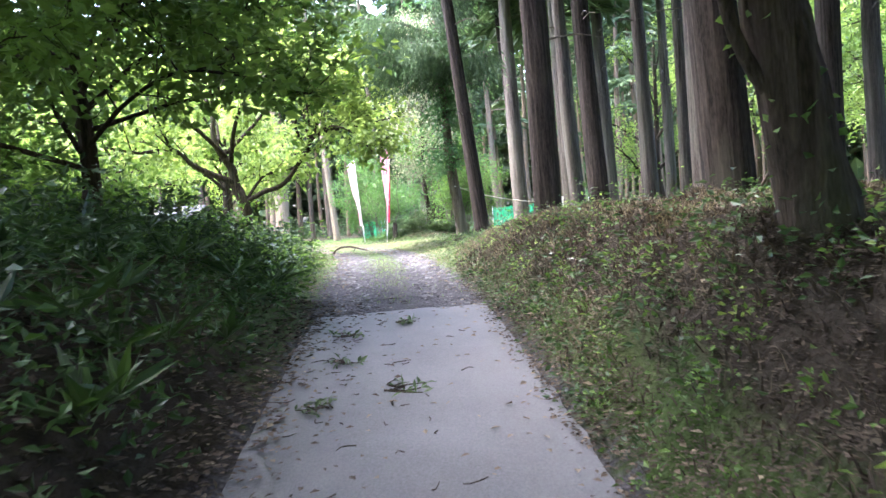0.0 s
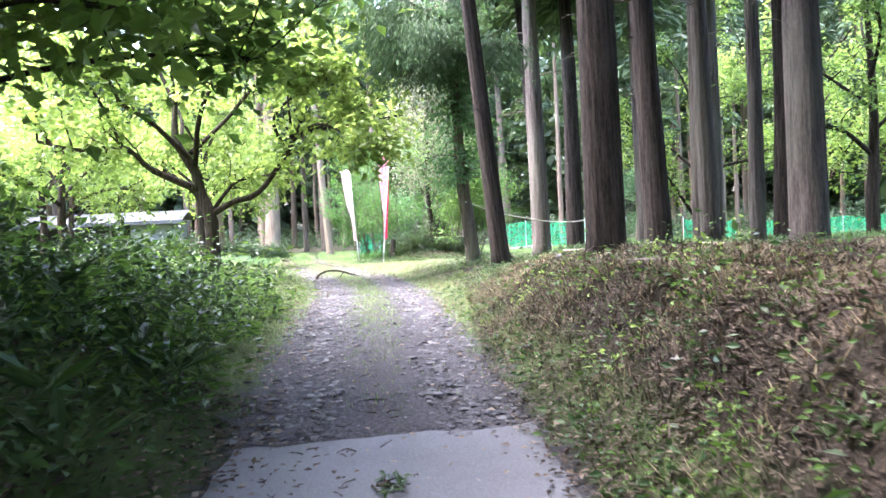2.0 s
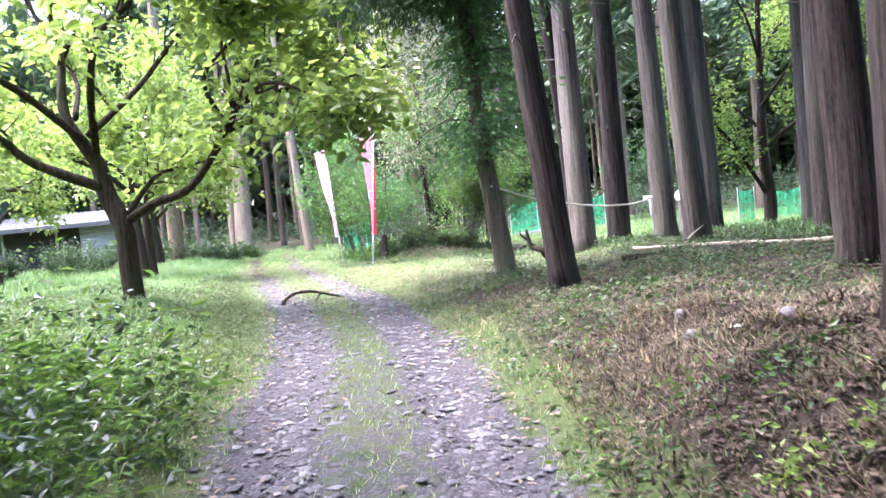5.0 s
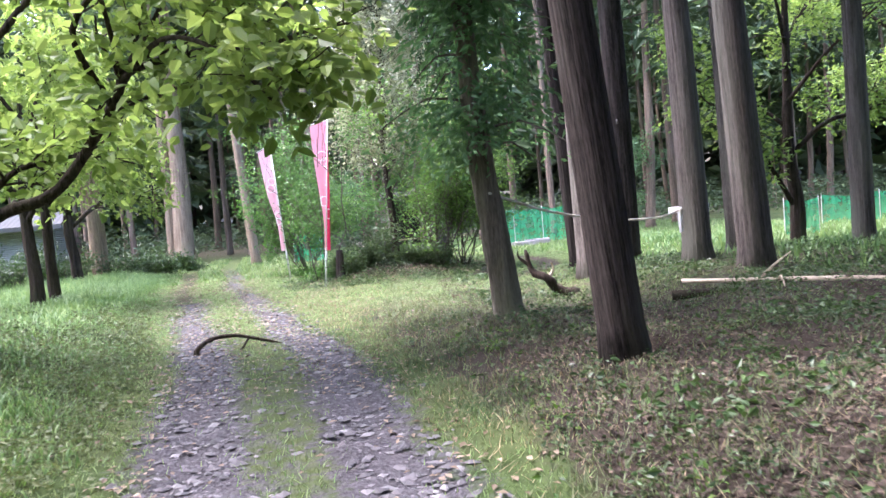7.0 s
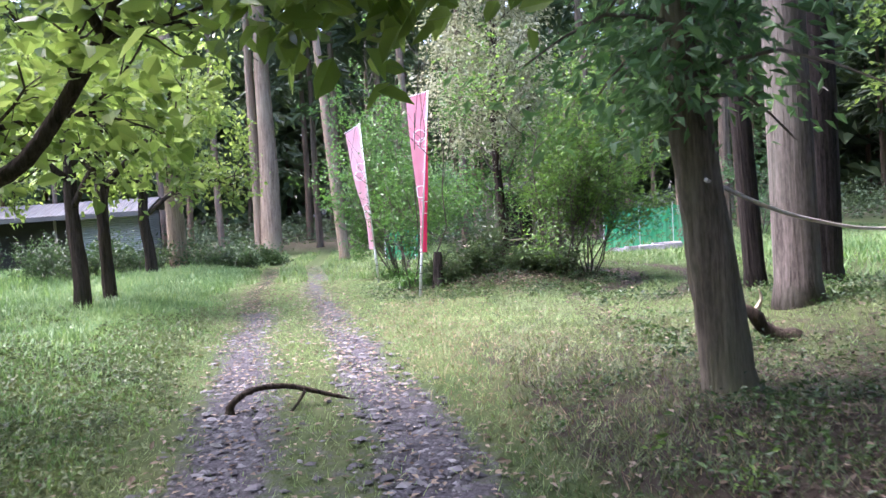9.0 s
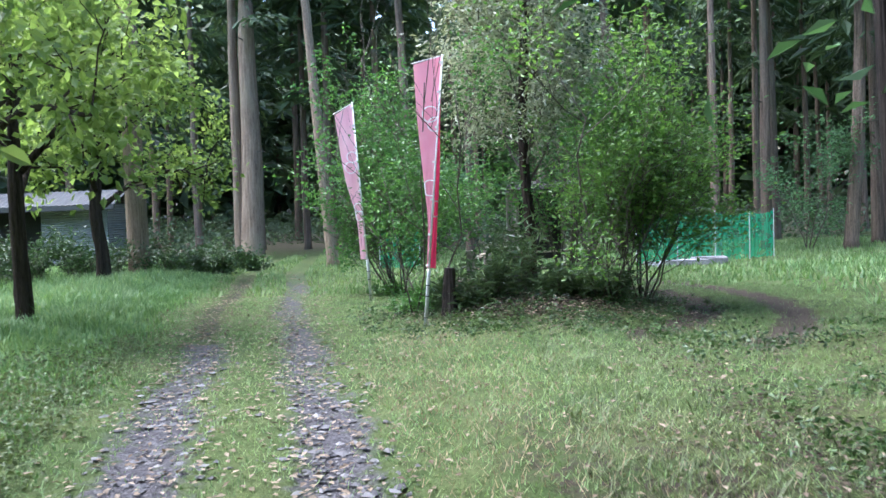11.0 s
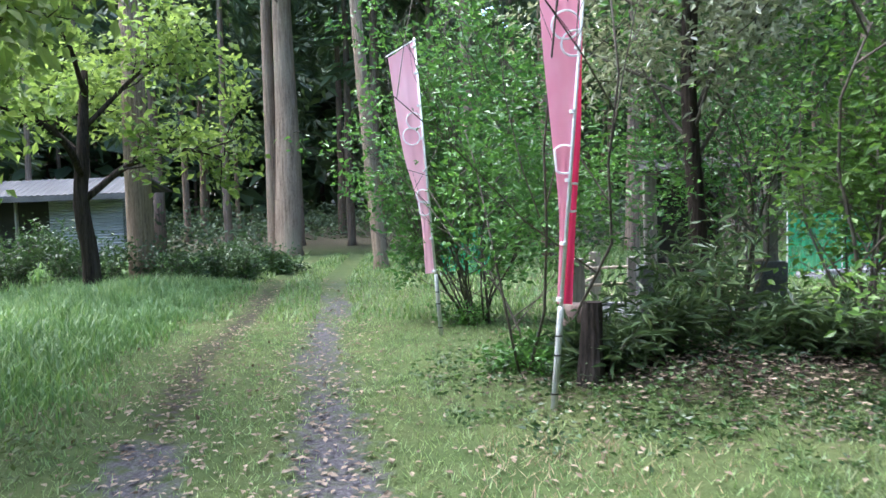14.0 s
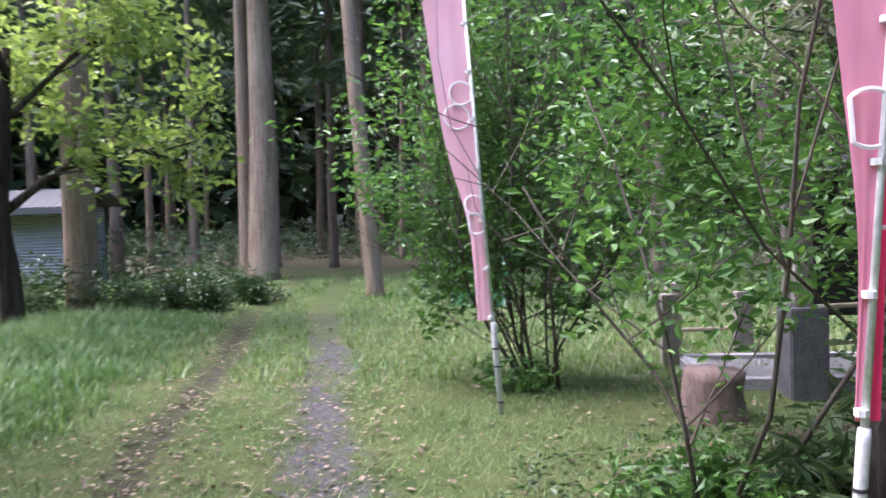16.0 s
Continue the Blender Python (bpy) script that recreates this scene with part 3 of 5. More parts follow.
# pale tall trunks where the lane enters the dark wood
PALE = [(-9.65, 46.0, 0.4, 0.5), (-10.25, 46.4, 0.22, 0), (-10.15, 37.4, 0.25, 0.5), (-5.6, 40.4, 0.16, -3.6)]
pale = conifer("cypress_tree", "tall cypress with smooth pale brown trunk", 0.3, 20, 8.5, 3.0, M_PALE_BARK, M_NEEDLE, 70, 34, 0.4, 14, 5, "cypresses by the lane")
for i, (x, y, r, across) in enumerate(PALE):
    m = pose(*ground_at(x, y), 0, across, 0) @ pose(0, 0, 0, 0, 0, i * 77) @ Matrix.Diagonal((r / 0.3, r / 0.3, 1, 1))
    if i:
        copy_thing(pale, m)
    else:
        last_pale = m
pale.matrix_basis = last_pale

# the dark wood behind
woods = [conifer("forest_conifer", "slender plantation conifer in the dark wood", 0.15, 17 + k, 3.4 + 2.6 * k, 2.3, M_WOODBARK, M_NEEDLE, 60, 24, 0.68, 7, 3, "trees of the dark wood") for k in range(3)]
spots = []
for _ in range(6000):
    x, y = rng.uniform(-48, 48), rng.uniform(41, 84)
    lane = abs(x - float(along(LANE_X, y))) < (1.7 if y < 52 else 0)
    if y < 46 + 2.5 * math.sin(x * 0.5) or lane or (x < -11.5 and y < 51) or (x > 14 and y < 48):
        continue
    if all((x - a) ** 2 + (y - b) ** 2 > 4.6 for a, b in spots):
        spots.append((x, y))
    if len(spots) > 160:
        break
for x, y in [(-7.2, 49.0), (-8.6, 50.5), (5.8, 40.5), (7.6, 41.5), (3.4, 43.0), (9.5, 40.2), (11.5, 42.5), (1.0, 44.5), (-1.5, 43.0), (-3.6, 45.0), (13.5, 40.0), (-12.6, 48.4), (-15.3, 48.7), (-17.8, 48.4), (-20.4, 48.8), (-23.0, 48.3), (-29.0, 46.5)]:
    spots.append((x, y))
for x, y in spots:
    s = rng.uniform(0.75, 1.35)
    copy_thing(woods[rng.integers(1, 3) if x > 1 and y < 56 else rng.integers(3)], pose(*ground_at(x, y), rng.normal(0, 1), rng.normal(0, 1), rng.uniform(0, 360)) @ Matrix.Diagonal((s, s, rng.uniform(0.9, 1.15), 1)))
for k, w in enumerate(woods):
    w.matrix_basis = pose(*ground_at(-14 + 9 * k, 62))

# trees added out of view behind the start and on the flanks to block light
for _ in range(46):
    side = rng.integers(4)
    x, y = ((rng.uniform(-14, 14), rng.uniform(-26, -3)), (rng.uniform(6.5, 24), rng.uniform(-12, 2)), (rng.uniform(-24, -6), rng.uniform(-10, 9)), (rng.uniform(-9, 9), rng.uniform(-12, -2)))[side]
    if abs(x) < 1.6:
        continue
    s = rng.uniform(1.0, 1.5)
    copy_thing(woods[rng.integers(3)], pose(*ground_at(x, y), 0, 0, rng.uniform(0, 360)) @ Matrix.Diagonal((s, s, 0.9, 1)))


def far_woods():
    """Wooded slopes all round, only masses of leaves."""
    for name, n, side, near, far, m in (("far_woods", 26000, 0.0, 47, 78, M_NEEDLE), ("far_hillside", 40000, math.pi, 56, 110, M_BROAD)):
        a = side + rng.uniform(-0.85, 0.85, n) if side == 0 else rng.uniform(0.8, 2 * np.pi - 0.8, n)
        r = rng.uniform(near, far, n)
        x, y = r * np.sin(a), 25 + r * np.cos(a)
        lump = np.floor(x / 5) * 12.9 + np.floor(y / 5) * 78.2
        top = 11 + 8 * (np.sin(lump) * 0.5 + 0.5)
        z = height(x, y) + top * rng.uniform(0, 1, n) ** 0.8
        tagged(mesh_object(name, *leaves(np.stack([x, y, z], 1), 1.7, 0.62, 0.3), m), "wooded slopes in the distance", "woods", kind="stuff")


far_woods()


# ---- broad-leaved trees ----
PERSIMMON = "persimmon tree with dark crooked limbs and yellow-green leaves"
spreading_tree("persimmon_tree", PERSIMMON, ground_at(-5.15, 20.1), [(0.05, 0, -0.2), (0, 0, 0.5), (-0.02, 0, 1.2), (-0.25, 0.05, 1.75), (-0.3, 0, 2.2), (-0.65, -0.1, 2.9), (-0.7, 0.1, 3.9)], [0.17, 0.15, 0.14, 0.1, 0.05], [
    ([(0, 0, 1.25), (0.5, -0.05, 1.5), (1.1, -0.1, 1.7), (1.75, -0.15, 2.5), (2.0, -0.2, 2.85), (2.8, 0.0, 3.05), (3.4, 0.2, 3.1)], 0.075),
    ([(0.05, 0, 1.35), (0.3, 0.2, 1.75), (0.55, 0.4, 2.0), (1.3, 0.7, 2.15)], 0.05),
    ([(-0.25, 0, 1.8), (-0.75, -0.2, 2.05), (-1.2, -0.3, 2.3), (-1.7, -0.4, 2.75), (-2.5, -0.6, 2.7), (-3.3, -0.8, 2.9)], 0.085),
    ([(-0.4, -0.1, 2.5), (-0.9, -0.9, 3.2), (-1.3, -1.3, 3.5), (-1.5, -1.6, 4.0), (-2.4, -2.0, 4.3)], 0.06),
    ([(-0.3, 0.0, 2.3), (0.1, -0.9, 3.1), (0.6, -1.7, 3.6), (1.3, -2.4, 3.8), (1.9, -2.6, 4.2)], 0.06),
    ([(-0.4, 0.0, 2.6), (0.3, 0.5, 3.4), (1.0, 0.6, 4.2), (1.9, 0.3, 4.6)], 0.055),
    ([(-0.6, 0.1, 2.9), (-0.9, 1.0, 3.6), (-1.4, 1.7, 4.2)], 0.05),
    ([(-0.7, 0.1, 3.6), (-0.5, -0.5, 4.6), (0.1, -0.9, 5.3)], 0.045),
    ([(1.75, -0.15, 2.5), (1.6, -0.6, 3.2), (2.3, -0.9, 3.7), (3.0, -1.0, 3.9)], 0.04),
    ([(-0.7, 0.1, 3.7), (-1.3, 0.4, 4.9), (-1.9, 0.5, 6.0)], 0.05),
    ([(-0.7, 0.1, 3.8), (-0.1, 0.4, 5.2), (0.7, 0.4, 6.2)], 0.05),
    ([(1.9, -0.2, 2.8), (2.3, 0.3, 3.8), (2.5, 0.3, 4.9)], 0.035),
    ([(-1.7, -0.4, 2.75), (-2.1, -0.8, 3.9), (-2.9, -1.0, 4.9)], 0.04),
    ([(1.9, -0.2, 2.75), (2.5, -0.8, 3.0), (3.1, -1.3, 2.75), (3.6, -1.7, 2.2)], 0.035),
    ([(1.9, -0.2, 2.8), (2.0, -1.0, 3.7), (2.3, -1.6, 4.0)], 0.03)], M_DARK_BARK, M_PERSIMMON, 4, 0.165, 0.19, 2, 3, 0.62, "persimmon grove", fine=True, bare=0.42, keep=lambda q: q[2] > 1.75 and (q[0] < 2.0 or q[2] > 2.6 or q[1] < -1.2))

grove = spreading_tree("persimmon_tree", PERSIMMON, ground_at(-7.55, 26.95), [(0, 0, -0.2), (0.03, 0, 0.5), (-0.05, 0.03, 1.3), (0, 0, 2.1), (0.1, 0, 3.2)], [0.15, 0.12, 0.1, 0.05], [
    ([(0, 0, 1.4), (0.6, -0.3, 1.9), (1.3, -0.6, 2.1), (2.0, -0.7, 2.0)], 0.055),
    ([(0, 0, 1.7), (-0.6, -0.5, 2.2), (-1.4, -0.7, 2.5), (-2.2, -0.8, 2.4)], 0.055),
    ([(0, 0, 1.9), (0.4, 0.7, 2.5), (0.9, 1.4, 2.9), (1.5, 1.9, 2.9)], 0.05),
    ([(0, 0, 2.0), (-0.4, 0.8, 2.7), (-1.0, 1.5, 3.0)], 0.045),
    ([(0.05, 0, 2.4), (0.7, -0.5, 3.2), (1.3, -0.7, 3.6)], 0.04),
    ([(0.1, 0, 2.8), (-0.4, -0.4, 3.6), (-0.9, -0.3, 4.2)], 0.04)], M_DARK_BARK, M_PERSIMMON, 6, 0.14, 0.15, 2, 3, 0.6, "persimmon grove")
grove.scale = (1.0, 1.0, 1.3)
for x, y, turn, k in [(-7.95, 28.7, 130, 0.95), (-10.2, 35.5, 60, 1.25), (-9.6, 22.5, 20, 0.95), (-12.5, 27.0, 300, 0.95), (-14.5, 33.0, 80, 1.0), (-13.0, 19.5, 170, 1.1), (-18.0, 29.0, 40, 1.1), (-20.0, 37.0, 215, 1.2),
                      (-9.5, 14.0, 110, 1.05), (-17.0, 22.0, 330, 1.2)]:
    copy_thing(grove, pose(*ground_at(x, y), 0, 0, turn) @ Matrix.Diagonal((k, k, k / 1.3 * (1.05 if 33 < y < 36 else 1.35 if y > 26 else 1.05), 1)))

glade = spreading_tree("broadleaf_tree", "broad-leaved tree with dark crooked limbs and fresh green leaves", ground_at(7.9, 27.0), [(0, 0, -0.2), (0.05, 0, 0.8), (-0.05, 0, 2.0), (0.05, 0.1, 3.5), (0.1, 0, 6.5)], [0.17, 0.14, 0.1, 0.04], [
    ([(0, 0, 0.8), (-0.6, -0.3, 1.6), (-1.2, -0.5, 2.4), (-1.9, -0.6, 3.0)], 0.06),
    ([(0, 0, 1.9), (0.7, -0.2, 2.5), (1.6, -0.4, 2.7), (2.4, -0.3, 3.2)], 0.06),
    ([(0, 0, 2.4), (-0.7, 0.4, 3.2), (-1.6, 0.5, 3.8), (-2.3, 0.2, 4.2)], 0.05),
    ([(0, 0, 3.0), (0.5, -0.8, 3.9), (1.2, -1.5, 4.6)], 0.05),
    ([(0, 0, 3.6), (0.6, 0.8, 4.6), (1.4, 1.2, 5.4)], 0.045),
    ([(0, 0, 4.2), (-0.6, -0.7, 5.2), (-1.3, -1.0, 6.0)], 0.04),
    ([(0.1, 0, 5.4), (0.5, 0.2, 6.6), (0.9, 0.1, 7.4)], 0.035)], M_DARK_BARK, M_BROAD, 5, 0.13, 0.16, 2, 3, 0.55, "trees of the sunny glade")
for x, y, turn, k in [(12.5, 29.5, 90, 1.25), (10.5, 22.0, 200, 1.05), (11.0, 15.5, 30, 1.15), (13.5, 10.5, 120, 1.4), (16.0, 18.5, 250, 1.5), (20.0, 12.0, 70, 1.7), (14.5, 23.0, 20, 1.3), (17.0, 26.0, 310, 1.4), (21.0, 33.5, 140, 1.6), (-24.0, 46.0, 60, 1.7), (-30.0, 38.0, 180, 1.8), (-26.0, 27.0, 260, 1.7), (24.0, 20.0, 10, 1.6), (27.0, 42.0, 75, 1.9)]:
    copy_thing(glade, pose(*ground_at(x, y), 0, 0, turn) @ Matrix.Diagonal((k, k, k, 1)))

# a maple over the lane's mouth, and trees added for shade
maple = spreading_tree("maple_tree", "dark-stemmed maple overhanging the lane with deep green leaves", ground_at(-4.3, 9.3), [(0, 0, -0.2), (0.05, 0, 1.0), (-0.05, 0.05, 2.2), (0.05, 0, 4.0), (0, 0, 6.0)], [0.11, 0.09, 0.07, 0.03], [
    ([(0, 0, 1.6), (0.6, 0.2, 2.2), (1.2, 0.3, 2.6), (1.9, 0.3, 2.7)], 0.035),
    ([(0, 0, 2.0), (-0.6, 0.3, 2.5), (-1.3, 0.2, 2.7), (-2.1, 0.3, 2.7)], 0.035),
    ([(0, 0, 1.8), (0.7, -0.7, 2.3), (1.4, -1.4, 2.6), (2.2, -1.9, 2.7)], 0.035),
    ([(0, 0, 1.7), (-0.4, -0.8, 2.2), (-0.6, -1.7, 2.5), (-0.7, -2.6, 2.5)], 0.03),
    ([(0, 0, 2.3), (0.5, 0.9, 2.9), (0.8, 1.9, 3.1), (1.0, 2.6, 3.0)], 0.035),
    ([(0, 0, 2.6), (0.4, -0.9, 3.2), (0.9, -1.9, 3.6), (1.4, -2.6, 3.7)], 0.035),
    ([(0, 0, 3.0), (0.9, 0.2, 3.7), (1.8, 0.1, 4.1), (2.8, 0.2, 4.2)], 0.035),
    ([(0, 0, 3.2), (-0.8, -0.7, 3.8), (-1.5, -1.2, 4.1)], 0.03),
    ([(0, 0, 4.2), (0.6, -0.6, 5.0), (1.3, -1.0, 5.4)], 0.03),
    ([(0, 0, 4.6), (-0.5, 0.5, 5.4), (-1.0, 0.9, 5.8)], 0.03),
    ([(0, 0, 1.2), (0.7, -0.5, 1.6), (1.4, -1.0, 1.75), (2.1, -1.3, 1.6)], 0.03),
    ([(0, 0, 1.1), (0.2, -1.0, 1.5), (0.5, -2.0, 1.7), (0.8, -3.0, 1.6)], 0.03),
    ([(0, 0, 1.0), (-0.7, -0.7, 1.3), (-1.4, -1.2, 1.5), (-2.2, -1.5, 1.4)], 0.03),
    ([(0, 0, 1.4), (0.9, 0.3, 1.7), (1.7, 0.4, 1.8), (2.4, 0.3, 1.7)], 0.03),
    ([(0, 0, 1.3), (-0.5, 0.8, 1.6), (-1.2, 1.3, 1.8)], 0.03)], M_DARK_BARK, M_MAPLE, 6, 0.125, 0.17, 2, 3, 0.6)
maple.scale = (1.15, 1.15, 1.12)
for x, y, k in [(-4.6, 6.3, 1.0), (-5.8, 8.6, 1.2), (-6.2, 5.4, 1.2), (-5.2, 11.0, 0.8), (-7.0, 10.6, 1.1)]:
    shrub("bush", "dense dark green bush of the shady thicket", ground_at(x, y), 10, 1.5 * k, 0.8, M_MAPLE, 9, 0.12, 0.12, 1, 4, 0.012, "thicket by the lane")

# Added trees, mostly out of view, that keep sky light off the lane.
canopy = spreading_tree("shade_tree", "tall leafy tree added mostly out of view to shade the lane", ground_at(-5.2, 1.5), [(0, 0, -0.2), (0.05, 0, 1.5), (-0.05, 0.1, 3.5), (0.1, 0, 6.0), (0, 0, 8.5)], [0.17, 0.14, 0.1, 0.04], [
    ([(0, 0, 2.8), (0.9, 0.4, 3.9), (2.0, 0.6, 4.6), (3.4, 0.7, 4.9)], 0.07),
    ([(0, 0, 3.2), (-0.8, 0.7, 4.2), (-1.8, 1.2, 4.7), (-2.9, 1.3, 5.0)], 0.06),
    ([(0, 0, 3.4), (0.3, 1.2, 4.4), (0.6, 2.4, 4.8), (0.8, 3.4, 4.7)], 0.06),
    ([(0, 0, 3.6), (0.2, -1.2, 4.6), (0.5, -2.4, 5.0), (0.7, -3.3, 5.1)], 0.06),
    ([(0, 0, 4.4), (0.9, -0.8, 5.5), (2.0, -1.2, 6.2), (3.0, -1.4, 6.4)], 0.055),
    ([(0, 0, 4.6), (0.9, 0.9, 5.7), (1.9, 1.7, 6.3), (2.8, 2.1, 6.4)], 0.055),
    ([(0, 0, 5.2), (-0.9, -0.6, 6.3), (-2.0, -1.0, 6.9)], 0.05),
    ([(0, 0, 6.0), (0.6, 0.4, 7.2), (1.4, 0.4, 7.9)], 0.045),
    ([(0, 0, 6.4), (-0.5, 0.5, 7.5), (-1.1, 0.7, 8.1)], 0.04)], M_DARK_BARK, M_MAPLE, 10, 0.18, 0.26, 2, 2, 0.65, "shade trees", fine=True)
for x, y, turn, k in [(2.5, 0.9, 140, 1.0), (-2.7, 0.4, 290, 1.0), (2.1, -2.2, 40, 1.05), (-2.4, -2.8, 200, 1.05), (-4.7, 4.6, 35, 1.0), (-7.2, 9.0, 330, 1.1), (-7.6, 11.0, 10, 1.3), (-4.4, -2.2, 300, 1.1), (3.9, -1.5, 175, 1.1), (4.4, 2.8, 150, 1.05), (-8.0, 2.0, 80, 1.2), (2.9, -6.0, 200, 1.2), (-3.6, -7.0, 20, 1.2), (6.6, 3.6, 170, 1.2), (8.0, 1.0, 110, 1.2), (3.7, 0.4, 260, 1.15), (2.7, -3.2, 80, 1.1), (4.7, 6.3, 180, 1.3)]:
    copy_thing(canopy, pose(*ground_at(x, y), 0, 0, turn) @ Matrix.Diagonal((k, k, k, 1)))

gnarled = spreading_tree("gnarled_tree", "thick gnarled dark tree with ivy on the bank", ground_at(1.75, 3.6, -0.05), [(0.12, 0, -0.3), (0.04, 0, 0.2), (-0.08, 0, 0.9), (-0.2, 0.05, 1.7), (-0.42, 0.1, 2.5), (-0.5, 0.1, 3.2)], [0.25, 0.17, 0.145, 0.13, 0.09], [
    ([(-0.2, 0, 1.4), (-0.02, 0.1, 2.0), (0.25, 0.1, 2.5), (0.9, 0.2, 2.9), (1.6, 0.1, 3.1)], 0.08),
    ([(-0.02, 0, 0.5), (-0.32, -0.05, 1.0), (-0.45, -0.1, 1.6), (-0.8, -0.1, 2.4)], 0.045),
    ([(-0.45, 0.1, 2.6), (-1.0, 0.2, 3.2), (-1.7, 0.1, 3.7), (-2.6, 0, 4.0)], 0.07),
    ([(-0.5, 0.1, 3.0), (-0.4, -0.8, 3.7), (-0.9, -1.8, 4.2)], 0.06)], M_DARK_BARK, M_DARKLEAF, 4, 0.1, 0.14, 2, 3, 0.55)
u = rng.uniform(0, 1, 90)
ang = rng.uniform(0, 6.28, 90)
ivy = np.column_stack([0.08 - 0.42 * u + np.cos(ang) * 0.16, np.sin(ang) * 0.16, 0.1 + 1.7 * u])
mesh_object("ivy", *leaves(ivy, 0.06, 0.8, 0.4, np.column_stack([np.cos(ang), np.sin(ang), 0 * u])), M_WEED, gnarled.children[0], "green ivy leaves")

# the stubby hinoki by the lane, feathery green above a bare grey stem
hin = thing("hinoki_tree", "young hinoki cypress with grey stem and feathery green sprays", "tree", ground_at(0.5, 19.65))
mesh_object("trunk", *tube(bent([(0.1, 0, -0.2), (0.05, 0, 0.15), (-0.03, 0, 0.9), (-0.12, 0, 1.8), (-0.2, 0, 3.5), (-0.4, 0, 9.3)]), [0.24, 0.155, 0.145, 0.13, 0.1, 0.02], 14, 0.04, 0.08), bark("mossy_bark", (0.055, 0.047, 0.038), (0.17, 0.148, 0.118), (0.12, 0.13, 0.08), 0.45), hin, smooth=True)
p, h = crown_points(85, 1.7, 5.2, 1.3, 42, 0.75, 0.1)
p2, h2 = crown_points(80, 4.2, 9.5, 2.3, 42, 0.8, 0.1)
p3, h3 = crown_points(60, 1.75, 5.5, 0.62, 34, 0.9, 0.25)
p, h = np.concatenate([p, p2, p3]), np.concatenate([h, h2, h3])
p[:, 0] -= 0.05 * p[:, 2]
mesh_object("crown", *leaves(p, 0.125, 0.4, 0.7, h, 0.8), M_HINOKI, hin)
for k in range(26):
    a, z0 = rng.uniform(0, 6.28), 1.8 + 0.16 * k
    ln = rng.uniform(0.6, 1.2) * (1 - 0.1 * k / 26)
    mesh_object("branch", *tube(bent([(-0.06 * z0, 0, z0), (math.cos(a) * ln * 0.5 - 0.06 * z0, math.sin(a) * ln * 0.5, z0 + 0.05), (math.cos(a) * ln - 0.06 * z0, math.sin(a) * ln, z0 - 0.25)], 2), [0.018, 0.005], 5), M_TWIG, hin)

def bough(parent, start, way, drop, per=2600):
    """A drooping conifer bough with hanging dark sprays."""
    c = bent([start, np.array(start) + np.array(way) * 0.5 + [0, 0, 0.12], np.array(start) + np.array(way)], 6)
    limb = mesh_object("bough", *tube(c, [0.04, 0.012], 6), M_TWIG, parent)
    s = rng.uniform(0.15, 1, per)
    at = np.stack([np.interp(s, np.linspace(0, 1, len(c)), c[:, k]) for k in range(3)], 1)
    hang = rng.uniform(0, 1, per) ** 1.6
    at = at + rng.normal(0, 0.22, (per, 3)) * [1, 1, 0.4] - np.array([0, 0, 1]) * (hang * drop * (0.5 + 0.5 * np.sin(s * 23) ** 2))[:, None]
    mesh_object("spray", *leaves(at, 0.12, 0.26, 1.3, np.tile(unit(np.array(way, float)), (per, 1)) * 0.5, 0.5), M_BOUGH, limb, "dark hanging needle sprays")


for start, way, drop in [((-0.2, 0, 4.3), (-1.6, -0.6, 0.1), 0.9), ((-0.22, 0, 4.7), (-2.2, 0.5, 0.2), 1.0), ((-0.2, 0, 4.6), (-0.7, -1.7, 0.1), 0.9), ((-0.25, 0, 5.2), (-1.9, -1.2, 0.3), 1.0), ((-0.2, 0, 4.4), (1.2, -1.0, 0.0), 0.9), ((-0.25, 0, 5.0), (-2.6, -0.2, 0.5), 1.1), ((-0.25, 0, 5.6), (0.6, -1.9, 0.3), 1.0)]:
    bough(hin, start, way, drop)

# ---- the island of shrubs ----
rng = np.random.default_rng(21)
tall = thing("evergreen_tree", "slim evergreen tree with small greyish-green leaves", "tree", ground_at(-0.5, 29.9))
mesh_object("trunk", *tube(bent([(0, 0, -0.2), (0.02, 0, 1.0), (-0.05, 0, 2.5), (0.05, 0.05, 5.0), (0, 0, 8.2)]), [0.1, 0.085, 0.08, 0.06, 0.015], 10, 0.04), M_DARK_BARK, tall, smooth=True)
tips, sprigs = [], Build()
for k in range(44):
    b = Build()
    a, z0 = k * 2.4, 1.7 + 6.4 * (k / 44)
    reach = 1.45 * (1 - 0.55 * (k / 44))
    grow(b, (0, 0, z0), (math.cos(a), math.sin(a), 0.75), reach, 0.022, 1, tips, 3, 0.2, 3, fine=sprigs)
    b.object("branch", M_TWIG, tall)
tagged(sprigs.object("twig_spray", M_TWIG, tall), kind="stuff")
leaf_cloud(tips, 26, 0.11, 0.2, 0.36, M_EVERGREEN, tall, droop=0.7)

AIRY = "airy many-stemmed shrub with small bright green leaves"
shrub("shrub", AIRY, ground_at(-2.2, 28.5), 4, 2.9, 0.55, M_SHRUB, 18, 0.07, 0.14, 2, 3, 0.015, "shrubs of the island", front=-0.45, left=-0.6)
shrub("shrub", AIRY, ground_at(-2.75, 31.75), 12, 2.6, 0.8, M_SHRUB, 7, 0.085, 0.1, 2, 4, 0.014, "shrubs of the island", front=-0.4)
LUSH = "lush many-stemmed shrub with fine green leaves"
shrub("shrub", LUSH, ground_at(0.5, 28.4), 8, 2.4, 0.7, M_LUSH, 5, 0.085, 0.13, 2, 4, 0.014, "shrubs of the island")
